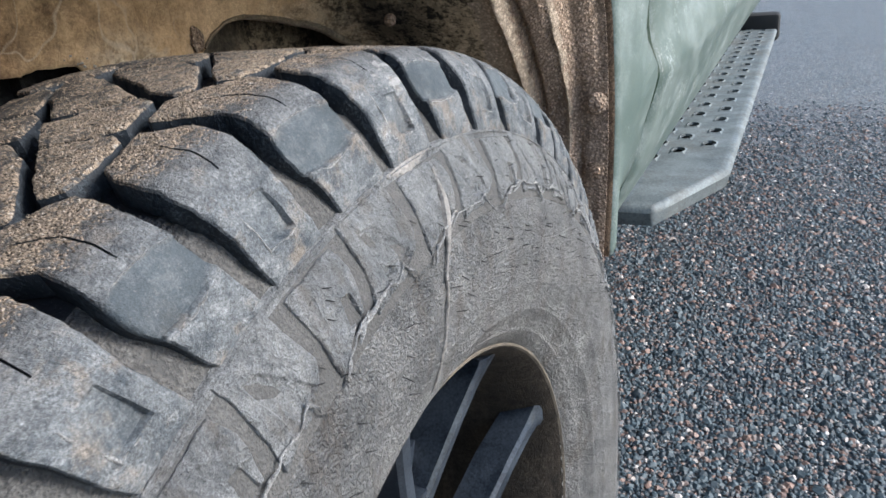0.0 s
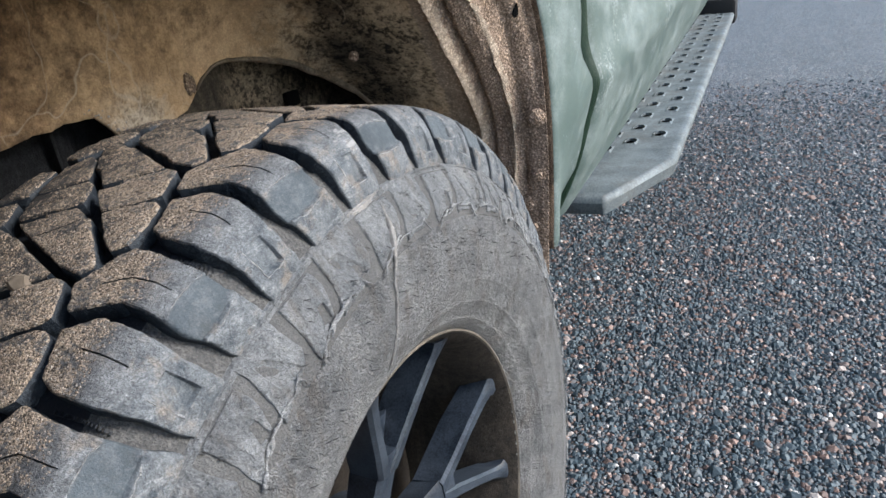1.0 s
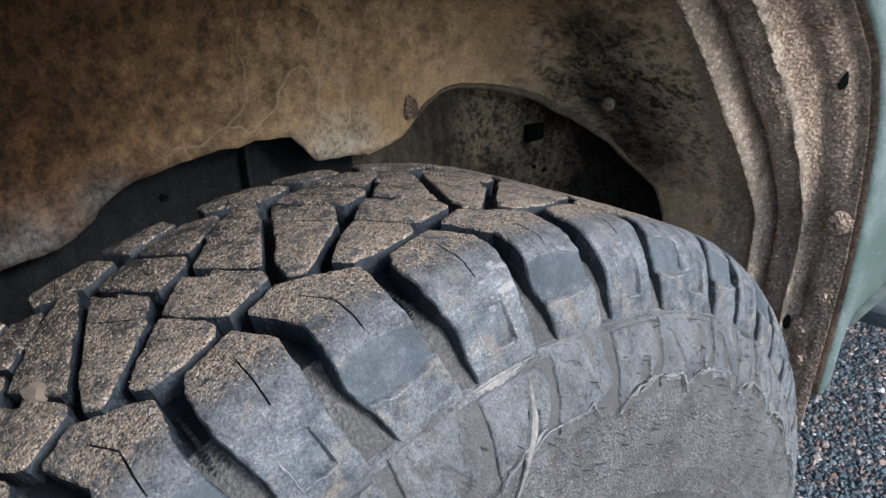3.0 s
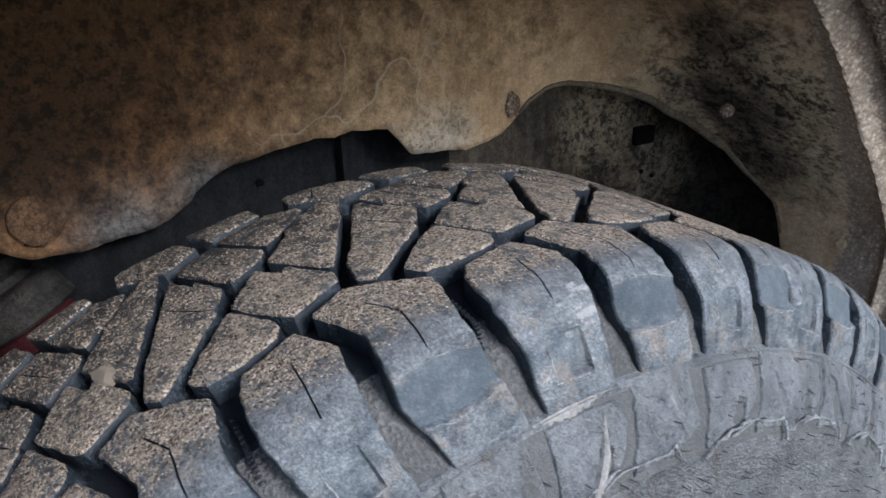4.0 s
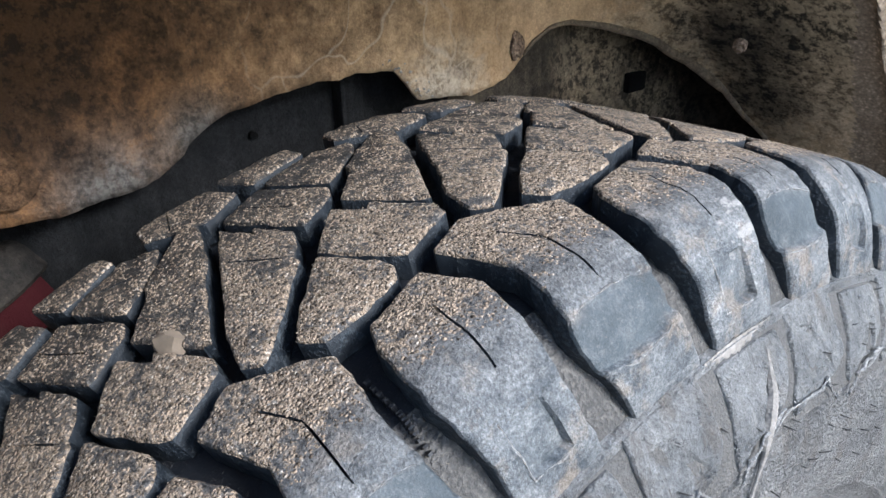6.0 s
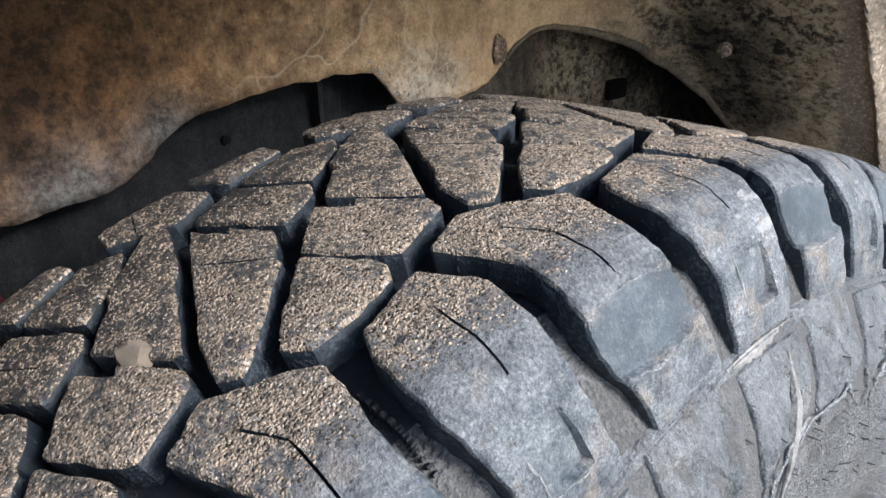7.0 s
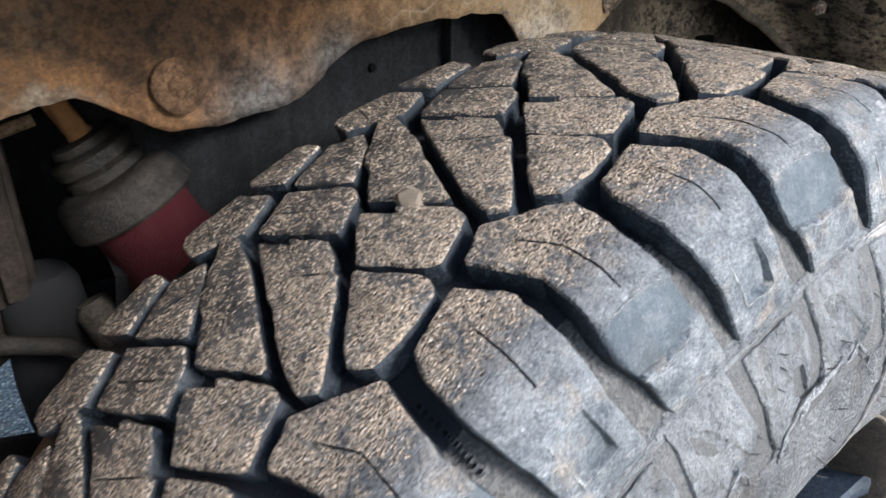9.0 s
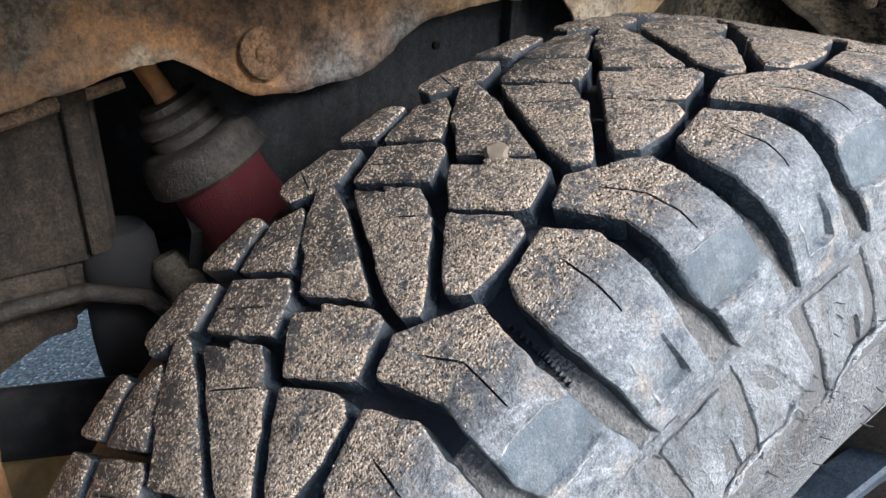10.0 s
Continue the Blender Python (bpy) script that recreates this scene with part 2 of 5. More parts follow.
def plastic_liner(name, base, mud, low, high, bare_and_shade=(), gloss=0.9, grit=0.0, mottle=0.0, veins=0.0, grain=0.4, rust=None):
    """Dirty plastic or metal under dried mud, with listed patches (place, reach, colours) of lost mud, soot, or painted
    light and shade; mottle: how blotchy the mud is.
    """
    m, n, l, b = material(name, gloss, spec=0.25)
    p = position(n)
    fine, mid, big = noise_tex(n, l, p, 600, 4), noise_tex(n, l, p, 70, 5), noise_tex(n, l, p, 9, 4)
    run = noise_tex(n, l, p, 30, 4, 0.65, (1.0, 1.6, 0.22))
    f = math_node(n, l, "ADD", math_node(n, l, "MULTIPLY", mid, 0.5), math_node(n, l, "MULTIPLY", run, 0.5))
    f = math_node(n, l, "ADD", f, math_node(n, l, "MULTIPLY", big, 0.4))
    mask = ramp(n, l, f, [(low, 0.0), (high, 1.0)])
    muds = mix(n, l, fine, tuple((1 - grain) * c for c in mud), tuple((1 + 0.75 * grain) * c for c in mud))
    if not mottle:
        muds = mix(n, l, ramp(n, l, big, [(0.35, 0.0), (0.7, 0.6)]), muds, tuple(1.25 * c for c in mud))
    col = mix(n, l, mask, base, muds)
    if rust:
        sy = n.new("ShaderNodeSeparateXYZ")
        l.new(p, sy.inputs[0])
        g = math_node(n, l, "ADD", math_node(n, l, "MULTIPLY", sy.outputs["Y"], -5.0), math_node(n, l, "MULTIPLY", math_node(n, l, "ADD", big, run), 0.6))
        col = mix(n, l, ramp(n, l, g, [(0.25, 0.0), (1.15, 1.0)]), col, mix(n, l, run, tuple(0.6 * c for c in rust), tuple(1.4 * c for c in rust)))
    spots = noise_tex(n, l, p, 190, 6, 0.72) if bare_and_shade else None
    for place, reach, dark, pale in bare_and_shade:
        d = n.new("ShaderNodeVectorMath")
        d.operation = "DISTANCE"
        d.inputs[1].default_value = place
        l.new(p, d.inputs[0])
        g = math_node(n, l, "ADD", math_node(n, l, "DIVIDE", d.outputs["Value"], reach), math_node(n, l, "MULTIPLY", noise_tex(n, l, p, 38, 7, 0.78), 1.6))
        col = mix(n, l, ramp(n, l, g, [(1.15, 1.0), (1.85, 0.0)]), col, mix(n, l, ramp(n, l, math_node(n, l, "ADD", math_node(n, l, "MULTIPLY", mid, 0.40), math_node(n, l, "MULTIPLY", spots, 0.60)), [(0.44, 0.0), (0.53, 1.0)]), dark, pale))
    h = math_node(n, l, "ADD", fine, mid)
    if mottle:
        blotch = noise_tex(n, l, p, 210, 5, 0.75)
        col = mix(n, l, 1.0, col, ramp(n, l, blotch, [(0.32, 1 - mottle), (0.52, 1.0), (0.72, 1 + 0.8 * mottle)]), "MULTIPLY")
        streak = noise_tex(n, l, p, 60, 5, 0.7, (1.0, 1.3, 0.10))
        col = mix(n, l, 1.0, col, ramp(n, l, streak, [(0.30, 1 - 0.8 * mottle), (0.48, 1.0), (0.75, 1 + 0.5 * mottle)]), "MULTIPLY")
        v = n.new("ShaderNodeTexVoronoi")
        v.feature = "DISTANCE_TO_EDGE"
        v.inputs["Scale"].default_value = 13
        l.new(mix(n, l, 0.12, p, n_color(n, l, p, 14)), v.inputs["Vector"])
        near = n.new("ShaderNodeVectorMath")
        near.operation, near.inputs[1].default_value = "DISTANCE", (-0.19, 0.07, 0.82)
        l.new(p, near.inputs[0])
        line = math_node(n, l, "MULTIPLY", ramp(n, l, v.outputs["Distance"], [(0.003, 1.0), (0.018, 0.0)]), ramp(n, l, math_node(n, l, "ADD", math_node(n, l, "MULTIPLY", near.outputs["Value"], 6.0), mid), [(0.75, veins), (1.25, 0.0)]))
        col = mix(n, l, line, col, (0.46, 0.39, 0.31))
        grain = noise_tex(n, l, p, 480, 3, 0.8)
        col = mix(n, l, 1.0, col, ramp(n, l, grain, [(0.34, 1 - mottle), (0.5, 1.0), (0.66, 1 + mottle)]), "MULTIPLY")
        h = math_node(n, l, "ADD", math_node(n, l, "ADD", h, blotch), math_node(n, l, "MULTIPLY", grain, 0.8))
    if grit:
        v = n.new("ShaderNodeTexVoronoi")
        v.inputs["Scale"].default_value = 300
        l.new(p, v.inputs["Vector"])
        stone = ramp(n, l, v.outputs["Distance"], [(0.1, 1.0), (0.6, 0.0)])
        sep = n.new("ShaderNodeSeparateColor")
        l.new(v.outputs["Color"], sep.inputs["Color"])
        col = mix(n, l, 1.0, col, mix(n, l, stone, 0.60, ramp(n, l, sep.outputs["Red"], [(0.0, 0.75), (0.8, 1.1), (1.0, 1.5)])), "MULTIPLY")
        h = math_node(n, l, "ADD", h, math_node(n, l, "MULTIPLY", stone, grit))
    l.new(col, b.inputs["Base Color"])
    bump(n, l, b, h, 0.6, 0.0016)
    return m


# Dark upper-front and roof patches paint the arch's shade over real stains.
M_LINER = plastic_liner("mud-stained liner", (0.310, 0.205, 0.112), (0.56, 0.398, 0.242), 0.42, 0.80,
                        # The first, pale patch lightens the rear in place of missing light.
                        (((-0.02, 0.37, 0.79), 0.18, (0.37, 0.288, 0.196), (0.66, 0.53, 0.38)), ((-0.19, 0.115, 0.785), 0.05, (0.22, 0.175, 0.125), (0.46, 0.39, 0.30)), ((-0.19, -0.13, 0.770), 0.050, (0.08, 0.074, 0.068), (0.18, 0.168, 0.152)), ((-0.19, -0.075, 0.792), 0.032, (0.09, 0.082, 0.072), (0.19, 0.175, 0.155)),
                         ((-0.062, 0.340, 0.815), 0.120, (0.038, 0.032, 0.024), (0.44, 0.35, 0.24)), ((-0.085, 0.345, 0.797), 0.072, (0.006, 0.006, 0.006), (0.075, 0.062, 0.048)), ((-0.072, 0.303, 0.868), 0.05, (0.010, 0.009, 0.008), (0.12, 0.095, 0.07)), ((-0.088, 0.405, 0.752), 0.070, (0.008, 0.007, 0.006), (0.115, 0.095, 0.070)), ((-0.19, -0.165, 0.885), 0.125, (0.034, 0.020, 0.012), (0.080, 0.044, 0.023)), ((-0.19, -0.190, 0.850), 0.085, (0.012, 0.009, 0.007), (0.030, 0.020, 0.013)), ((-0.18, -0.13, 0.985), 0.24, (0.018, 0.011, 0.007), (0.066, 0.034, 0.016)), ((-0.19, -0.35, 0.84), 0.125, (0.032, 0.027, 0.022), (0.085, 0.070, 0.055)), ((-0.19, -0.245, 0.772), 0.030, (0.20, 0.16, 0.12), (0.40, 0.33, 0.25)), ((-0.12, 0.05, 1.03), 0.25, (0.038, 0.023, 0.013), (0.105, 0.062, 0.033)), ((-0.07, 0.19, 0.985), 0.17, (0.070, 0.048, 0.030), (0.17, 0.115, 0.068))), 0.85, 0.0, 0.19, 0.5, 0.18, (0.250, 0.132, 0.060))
M_GRIT = plastic_liner("gritty undercoat", (0.25, 0.178, 0.128), (0.66, 0.50, 0.385), 0.50, 0.95, (), 0.85, 3.4, 0.35)
M_DARK = plastic_liner("dark dusty metal", (0.005, 0.0055, 0.0065), (0.026, 0.025, 0.025), 0.68, 1.0)
# Worn pale, and lighter still: the grazing sun is put into its colour.
M_RIDGE = plastic_liner("pale worn ridge with painted sun", (0.36, 0.280, 0.208), (0.66, 0.535, 0.415), 0.45, 0.85, (), 0.85, 0.5, 0.28)
M_BROWN = plastic_liner("brown dried mud", (0.27, 0.192, 0.138), (0.64, 0.48, 0.365), 0.50, 0.95, (), 0.9, 1.8, 0.5)
M_BARREL = plastic_liner("dusty brown barrel", (0.010, 0.009, 0.008), (0.075, 0.058, 0.043), 0.50, 1.0, (), 0.8, 0.0, 0.4)
# For solid pieces in place of holes: the darkness inside is this colour.
M_HOLE = plastic_liner("painted hole black", (0.0006, 0.0006, 0.0006), (0.001, 0.001, 0.001), 0.5, 1.0, (), 1.0)
M_INNER = plastic_liner("dusty black panel", (0.005, 0.0055, 0.006), (0.030, 0.030, 0.031), 0.55, 1.05, (), 0.95, 0.0, 0.4)
M_GREY = plastic_liner("grey cast metal", (0.010, 0.009, 0.008), (0.056, 0.046, 0.036), 0.58, 1.0, (), 0.6, 0.0, 0.5)
M_RUST = plastic_liner("rusty steel", (0.10, 0.042, 0.016), (0.34, 0.17, 0.07), 0.5, 0.95)
M_LIP = plastic_liner("rusty arch lip", (0.06, 0.038, 0.025), (0.22, 0.150, 0.100), 0.45, 0.9, (), 0.9, 0.0, 0.5)
M_WASHER = plastic_liner("muddy washer", (0.032, 0.019, 0.011), (0.165, 0.094, 0.050), 0.50, 0.90, (), 0.9, 0.0, 0.5)
M_RED = plastic_liner("red rubber boot", (0.040, 0.004, 0.006), (0.058, 0.016, 0.016), 0.75, 1.15)
M_TAN = plastic_liner("muddy rim edge", (0.06, 0.054, 0.047), (0.20, 0.168, 0.132), 0.5, 0.9)
# Patches: near-black towards the rear, tan further forward and below.
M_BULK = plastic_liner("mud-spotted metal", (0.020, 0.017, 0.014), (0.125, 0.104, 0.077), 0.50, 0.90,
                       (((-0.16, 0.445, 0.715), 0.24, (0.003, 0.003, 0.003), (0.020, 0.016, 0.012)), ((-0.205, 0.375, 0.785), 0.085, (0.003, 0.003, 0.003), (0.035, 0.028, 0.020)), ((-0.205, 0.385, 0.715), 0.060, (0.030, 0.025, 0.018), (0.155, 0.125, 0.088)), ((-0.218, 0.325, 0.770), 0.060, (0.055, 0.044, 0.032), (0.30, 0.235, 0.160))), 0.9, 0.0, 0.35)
M_BRACKET = plastic_liner("rusty dark steel", (0.008, 0.0068, 0.0055), (0.058, 0.042, 0.030), 0.55, 1.05, (), 0.8, 0.0, 0.5)
M_MOUNT = plastic_liner("dusty tan casting", (0.030, 0.026, 0.022), (0.15, 0.124, 0.093), 0.5, 0.95, (), 0.8, 0.0, 0.4)
M_FLANGE = plastic_liner("mud-caked edge", (0.075, 0.060, 0.044), (0.26, 0.205, 0.145), 0.45, 0.95, (), 0.85, 0.0, 0.3)
M_YELLOW = plastic_liner("ochre casting", (0.30, 0.17, 0.05), (0.42, 0.30, 0.15), 0.5, 0.9)


def paint_green():
    m, n, l, b = material("dusty green paint", 0.55)
    p = position(n)
    f = math_node(n, l, "ADD", math_node(n, l, "MULTIPLY", noise_tex(n, l, p, 420, 3), 0.55), math_node(n, l, "MULTIPLY", noise_tex(n, l, p, 26, 6, 0.7, (1.0, 0.5, 0.7)), 1.0))
    f = math_node(n, l, "ADD", f, math_node(n, l, "MULTIPLY", math_node(n, l, "SUBTRACT", noise_tex(n, l, p, 7, 5, 0.7, (1.0, 0.35, 0.6)), 0.5), 0.8))
    mask = ramp(n, l, f, [(0.70, 0.0), (1.16, 1.0)])
    patch = math_node(n, l, "ADD", noise_tex(n, l, p, 11, 5, 0.7), math_node(n, l, "MULTIPLY", noise_tex(n, l, p, 240, 4, 0.7), 0.7))
    col = mix(n, l, mask, (0.066, 0.098, 0.088), (0.235, 0.275, 0.268))
    col = mix(n, l, ramp(n, l, patch, [(0.95, 0.0), (1.13, 0.72)]), col, (0.43, 0.47, 0.468))
    l.new(col, b.inputs["Base Color"])
    l.new(ramp(n, l, f, [(0.6, 0.48), (1.1, 0.80)]), b.inputs["Roughness"])
    bump(n, l, b, f, 0.12, 0.0003)
    return m


M_PAINT = paint_green()
# Clean green, darkened so the colour carries the gap's shade.
M_JAMB = plastic_liner("dark green jamb with painted shade", (0.012, 0.032, 0.018), (0.028, 0.052, 0.034), 0.6, 1.0, (), 0.35)


def rim_black():
    m, n, l, b = material("dusty black alloy with painted sky tint", 0.28)
    p = position(n)
    f = math_node(n, l, "ADD", noise_tex(n, l, p, 500, 3), noise_tex(n, l, p, 40, 4))
    # blue in the dusty tone stands in for sky reflected by the spokes
    l.new(ramp(n, l, f, [(0.75, (0.007, 0.011, 0.018)), (1.35, (0.060, 0.075, 0.095))]), b.inputs["Base Color"])
    bump(n, l, b, f, 0.2, 0.0006)
    return m


M_RIM = rim_black()


def step_metal():
    m, n, l, b = material("dusty aluminium plate", 0.62, 0.25)
    p = position(n)
    f = math_node(n, l, "ADD", noise_tex(n, l, p, 260, 3), noise_tex(n, l, p, 18, 4))
    col = ramp(n, l, f, [(0.7, (0.070, 0.086, 0.092)), (1.3, (0.205, 0.232, 0.240))])
    dirt = math_node(n, l, "ADD", noise_tex(n, l, p, 8, 6, 0.7), math_node(n, l, "MULTIPLY", noise_tex(n, l, p, 160, 4, 0.7), 0.5))
    col = mix(n, l, ramp(n, l, dirt, [(0.72, 0.0), (0.92, 0.7)]), col, (0.115, 0.112, 0.100))
    l.new(col, b.inputs["Base Color"])
    l.new(ramp(n, l, dirt, [(0.6, 0.50), (0.9, 0.85)]), b.inputs["Roughness"])
    bump(n, l, b, f, 0.2, 0.0008)
    return m


M_STEP = step_metal()


def asphalt():
    m, n, l, b = material("exposed aggregate asphalt", 0.42)
    p = position(n)
    v = n.new("ShaderNodeTexVoronoi")
    v.inputs["Scale"].default_value = 170
    l.new(p, v.inputs["Vector"])
    sep = n.new("ShaderNodeSeparateColor")
    l.new(v.outputs["Color"], sep.inputs["Color"])
    col = ramp(n, l, sep.outputs["Red"], [(0.0, (0.030, 0.043, 0.057)), (0.45, (0.085, 0.11, 0.13)), (0.70, (0.18, 0.195, 0.21)), (0.86, (0.29, 0.205, 0.165)), (1.0, (0.60, 0.57, 0.54))])
    gap = ramp(n, l, v.outputs["Distance"], [(0.35, 1.0), (0.75, 0.15)])
    coarse = n.new("ShaderNodeTexVoronoi")
    coarse.inputs["Scale"].default_value = 62
    l.new(p, coarse.inputs["Vector"])
    pick = n.new("ShaderNodeSeparateColor")
    l.new(coarse.outputs["Color"], pick.inputs["Color"])
    spot = math_node(n, l, "MULTIPLY", ramp(n, l, coarse.outputs["Distance"], [(0.18, 1.0), (0.42, 0.0)]), ramp(n, l, pick.outputs["Green"], [(0.55, 0.0), (0.75, 0.9)]))
    col = mix(n, l, spot, col, mix(n, l, pick.outputs["Blue"], (0.34, 0.25, 0.21), (0.66, 0.64, 0.63)))
    big = ramp(n, l, noise_tex(n, l, p, 5, 3), [(0.3, 0.75), (0.7, 1.1)])
    l.new(mix(n, l, 1.0, mix(n, l, 1.0, col, gap, "MULTIPLY"), big, "MULTIPLY"), b.inputs["Base Color"])
    bump(n, l, b, gap, 0.8, 0.004)
    return m


M_ASPHALT = asphalt()


def chip_stone():
    m, n, l, b = material("stone chips", 0.6)
    r = n.new("ShaderNodeNewGeometry").outputs["Random Per Island"]
    col = ramp(n, l, r, [(0.0, (0.016, 0.028, 0.037)), (0.42, (0.046, 0.073, 0.088)), (0.70, (0.105, 0.134, 0.147)), (0.82, (0.145, 0.096, 0.080)), (0.93, (0.26, 0.165, 0.130)), (0.975, (0.38, 0.32, 0.285)), (1.0, (0.56, 0.53, 0.50))])
    f = noise_tex(n, l, position(n), 400, 3)
    l.new(mix(n, l, 1.0, col, ramp(n, l, f, [(0.3, 0.7), (0.7, 1.2)]), "MULTIPLY"), b.inputs["Base Color"])
    return m


M_CHIP = chip_stone()


def sand_stone():
    m, n, l, b = material("sand", 0.7)
    r = n.new("ShaderNodeNewGeometry").outputs["Random Per Island"]
    l.new(ramp(n, l, r, [(0.0, (0.03, 0.028, 0.026)), (0.35, (0.13, 0.104, 0.078)), (0.75, (0.23, 0.184, 0.136)), (0.93, (0.28, 0.22, 0.160)), (1.0, (0.32, 0.28, 0.23))]), b.inputs["Base Color"])
    return m


M_SAND = sand_stone()


def simple(name, col, rough=0.8):
    m, n, l, b = material(name, rough)
    f = noise_tex(n, l, position(n), 250, 4)
    l.new(mix(n, l, f, tuple(0.6 * c for c in col), tuple(1.4 * c for c in col)), b.inputs["Base Color"])
    bump(n, l, b, f, 0.3, 0.001)
    return m


M_BLACK = simple("black plastic", (0.009, 0.009, 0.010))
M_STOP = simple("dusty black rubber", (0.005, 0.005, 0.0053), 0.95)
M_PEBBLE = simple("dusty pebble", (0.150, 0.118, 0.088), 0.95)


# Building helpers
def finish(bm, mat, name, smooth=40):
    bmesh.ops.recalc_face_normals(bm, faces=bm.faces)
    me = bpy.data.meshes.new(name)
    bm.to_mesh(me)
    bm.free()
    for mm in mat if isinstance(mat, (list, tuple)) else [mat]:
        me.materials.append(mm)
    if smooth:
        me.polygons.foreach_set("use_smooth", [True] * len(me.polygons))
        me.set_sharp_from_angle(angle=radians(smooth))
    return me


def part(name, bm, mat, parent=None, label="", smooth=40):
    ob = new(name, finish(bm, mat, name, smooth))
    ob.parent = parent
    return tagged(ob, label) if label else ob


def loft(bm, rings, closed=False, caps=False, mat=0):
    """Faces between rows of points of equal count."""
    vs = [[bm.verts.new(p) for p in ring] for ring in rings]
    for a, b in zip(vs, vs[1:]):
        k = len(a)
        for i in range(k if closed else k - 1):
            j = (i + 1) % k
            bm.faces.new((a[i], a[j], b[j], b[i])).material_index = mat
    if caps:
        bm.faces.new(vs[0]).material_index = mat
        bm.faces.new(list(reversed(vs[-1]))).material_index = mat
    return vs


def box(bm, x0, x1, y0, y1, z0, z1, bevel=0.0, m=None):
    vs = [bm.verts.new((x, y, z)) for x in (x0, x1) for y in (y0, y1) for z in (z0, z1)]
    fs = [bm.faces.new([vs[i] for i in q]) for q in ((0, 1, 3, 2), (4, 6, 7, 5), (0, 4, 5, 1), (2, 3, 7, 6), (0, 2, 6, 4), (1, 5, 7, 3))]
    if bevel:
        es = {e for f in fs for e in f.edges}
        r = bmesh.ops.bevel(bm, geom=list(es), offset=bevel, segments=2, affect="EDGES", profile=0.5)
        vs = list({v for f in r["faces"] for v in f.verts} | {v for v in vs if v.is_valid})
    if m is not None:
        bmesh.ops.transform(bm, matrix=m, verts=[v for v in vs if v.is_valid])
    return vs


def tube(bm, points, radii, seg=16, caps=True):
    """A round bar along points with a radius at each."""
    pts = [Vector(p) for p in points]
    rings = []
    for i, p in enumerate(pts):
        d = (pts[min(i + 1, len(pts) - 1)] - pts[max(i - 1, 0)]).normalized()
        u = d.orthogonal().normalized() if i == 0 else (u - d * u.dot(d)).normalized()
        v = d.cross(u)
        rings.append([p + radii[i] * (math.cos(a) * u + math.sin(a) * v) for a in (2 * math.pi * k / seg for k in range(seg))])
    loft(bm, rings, closed=True, caps=caps)


def lerp(x, table):
    xs, ys = zip(*table)
    return float(np.interp(x, xs, ys))


def lathe(bm, profile, seg, start=0.0, sweep=360.0, c=(0.0, 0.0, 0.41)):
    """Turns rows of (x, r) round the wheel's axle; 0 degrees is up, positive to the rear."""
    whole = abs(sweep - 360) < 1e-6
    k = seg if whole else seg + 1
    rings = []
    for x, r in profile:
        rings.append([(x + c[0], c[1] + r * math.sin(a), c[2] + r * math.cos(a)) for a in (radians(start + sweep * i / seg) for i in range(k))])
    return loft(bm, rings, closed=whole)


HUB = Vector((0.007, -0.010, 0.41))
R0 = 0.41

# The ground
bm = bmesh.new()
xs = [-60, -8, -2, -0.8, 0.0, 0.8, 2, 8, 60]
loft(bm, [[(x, y, 0.0) for x in xs] for y in (-60, -8, -2, 0, 1, 2, 4, 10, 60)])
ground = tagged(part("ground", bm, M_ASPHALT), "dark grey asphalt with exposed multicoloured stone chips", "ground", kind="structure")

# The truck: one thing, of which the front wheel and its arch are seen
truck = tagged(new("pickup_truck"), "dusty pale green pickup truck with muddy front tyre", "truck")
truck.empty_display_size = 0.1


# Tyre
XC = 0.011


def outer(s):
    """The tyre's outer surface at the distance s across it: (x, r)."""
    a, edge = abs(s - XC), 0.095 - XC
    if a < edge:
        x, r = a, R0 - 0.5 * max(0, a - 0.03) ** 2 - 0.05 * a * a
    elif a < edge + 0.06:
        u = (a - edge) / 0.06
        x = edge + (0.030 if s > XC else 0.023) * math.sin(u * math.pi / 2 * 0.98)
        r = R0 - 0.0018 - 0.0457 * (1 - math.cos(u * math.pi / 2)) - 0.0015 * u
    else:
        x, r = edge + (0.030 if s > XC else 0.023), 0.361
    return XC + math.copysign(x, s - XC), r


def on_tyre(theta, s, h):
    """A point at the angle theta (degrees from the top to the rear), h above the outer surface."""
    x, r = outer(s)
    x1, r1 = outer(s + 0.0005)
    x0, r0 = outer(s - 0.0005)
    t = Vector((x1 - x0, r1 - r0)).normalized()
    nx, nr = -t.y, t.x
    if nr < -0.2:
        nx, nr = -nx, -nr
    x, r, a = x + h * nx, r + h * nr, radians(theta)
    return Vector((x, r * math.sin(a), r * math.cos(a)))


WARP = [(-341.6 + 24.4, -346.3), (-24.4, -37.5), (-12.2, -25.4), (0.0, -13.1), (12.2, 1.7), (24.4, 16.2), (317.2, 322.5), (380.0, 386.4)]


def warp(g):
    """Where the pattern's running degrees lie on the tyre: the pitches differ in length round it."""
    return lerp(g, WARP)


def unwarp(a):
    return lerp(a, [(b, g) for g, b in WARP])


def inside(p, poly):
    hit = False
    for (ax, ay), (bx, by) in zip(poly, poly[1:] + poly[:1]):
        if (ay > p[1]) != (by > p[1]) and p[0] < (bx - ax) * (p[1] - ay) / (by - ay) + ax:
            hit = not hit
    return hit


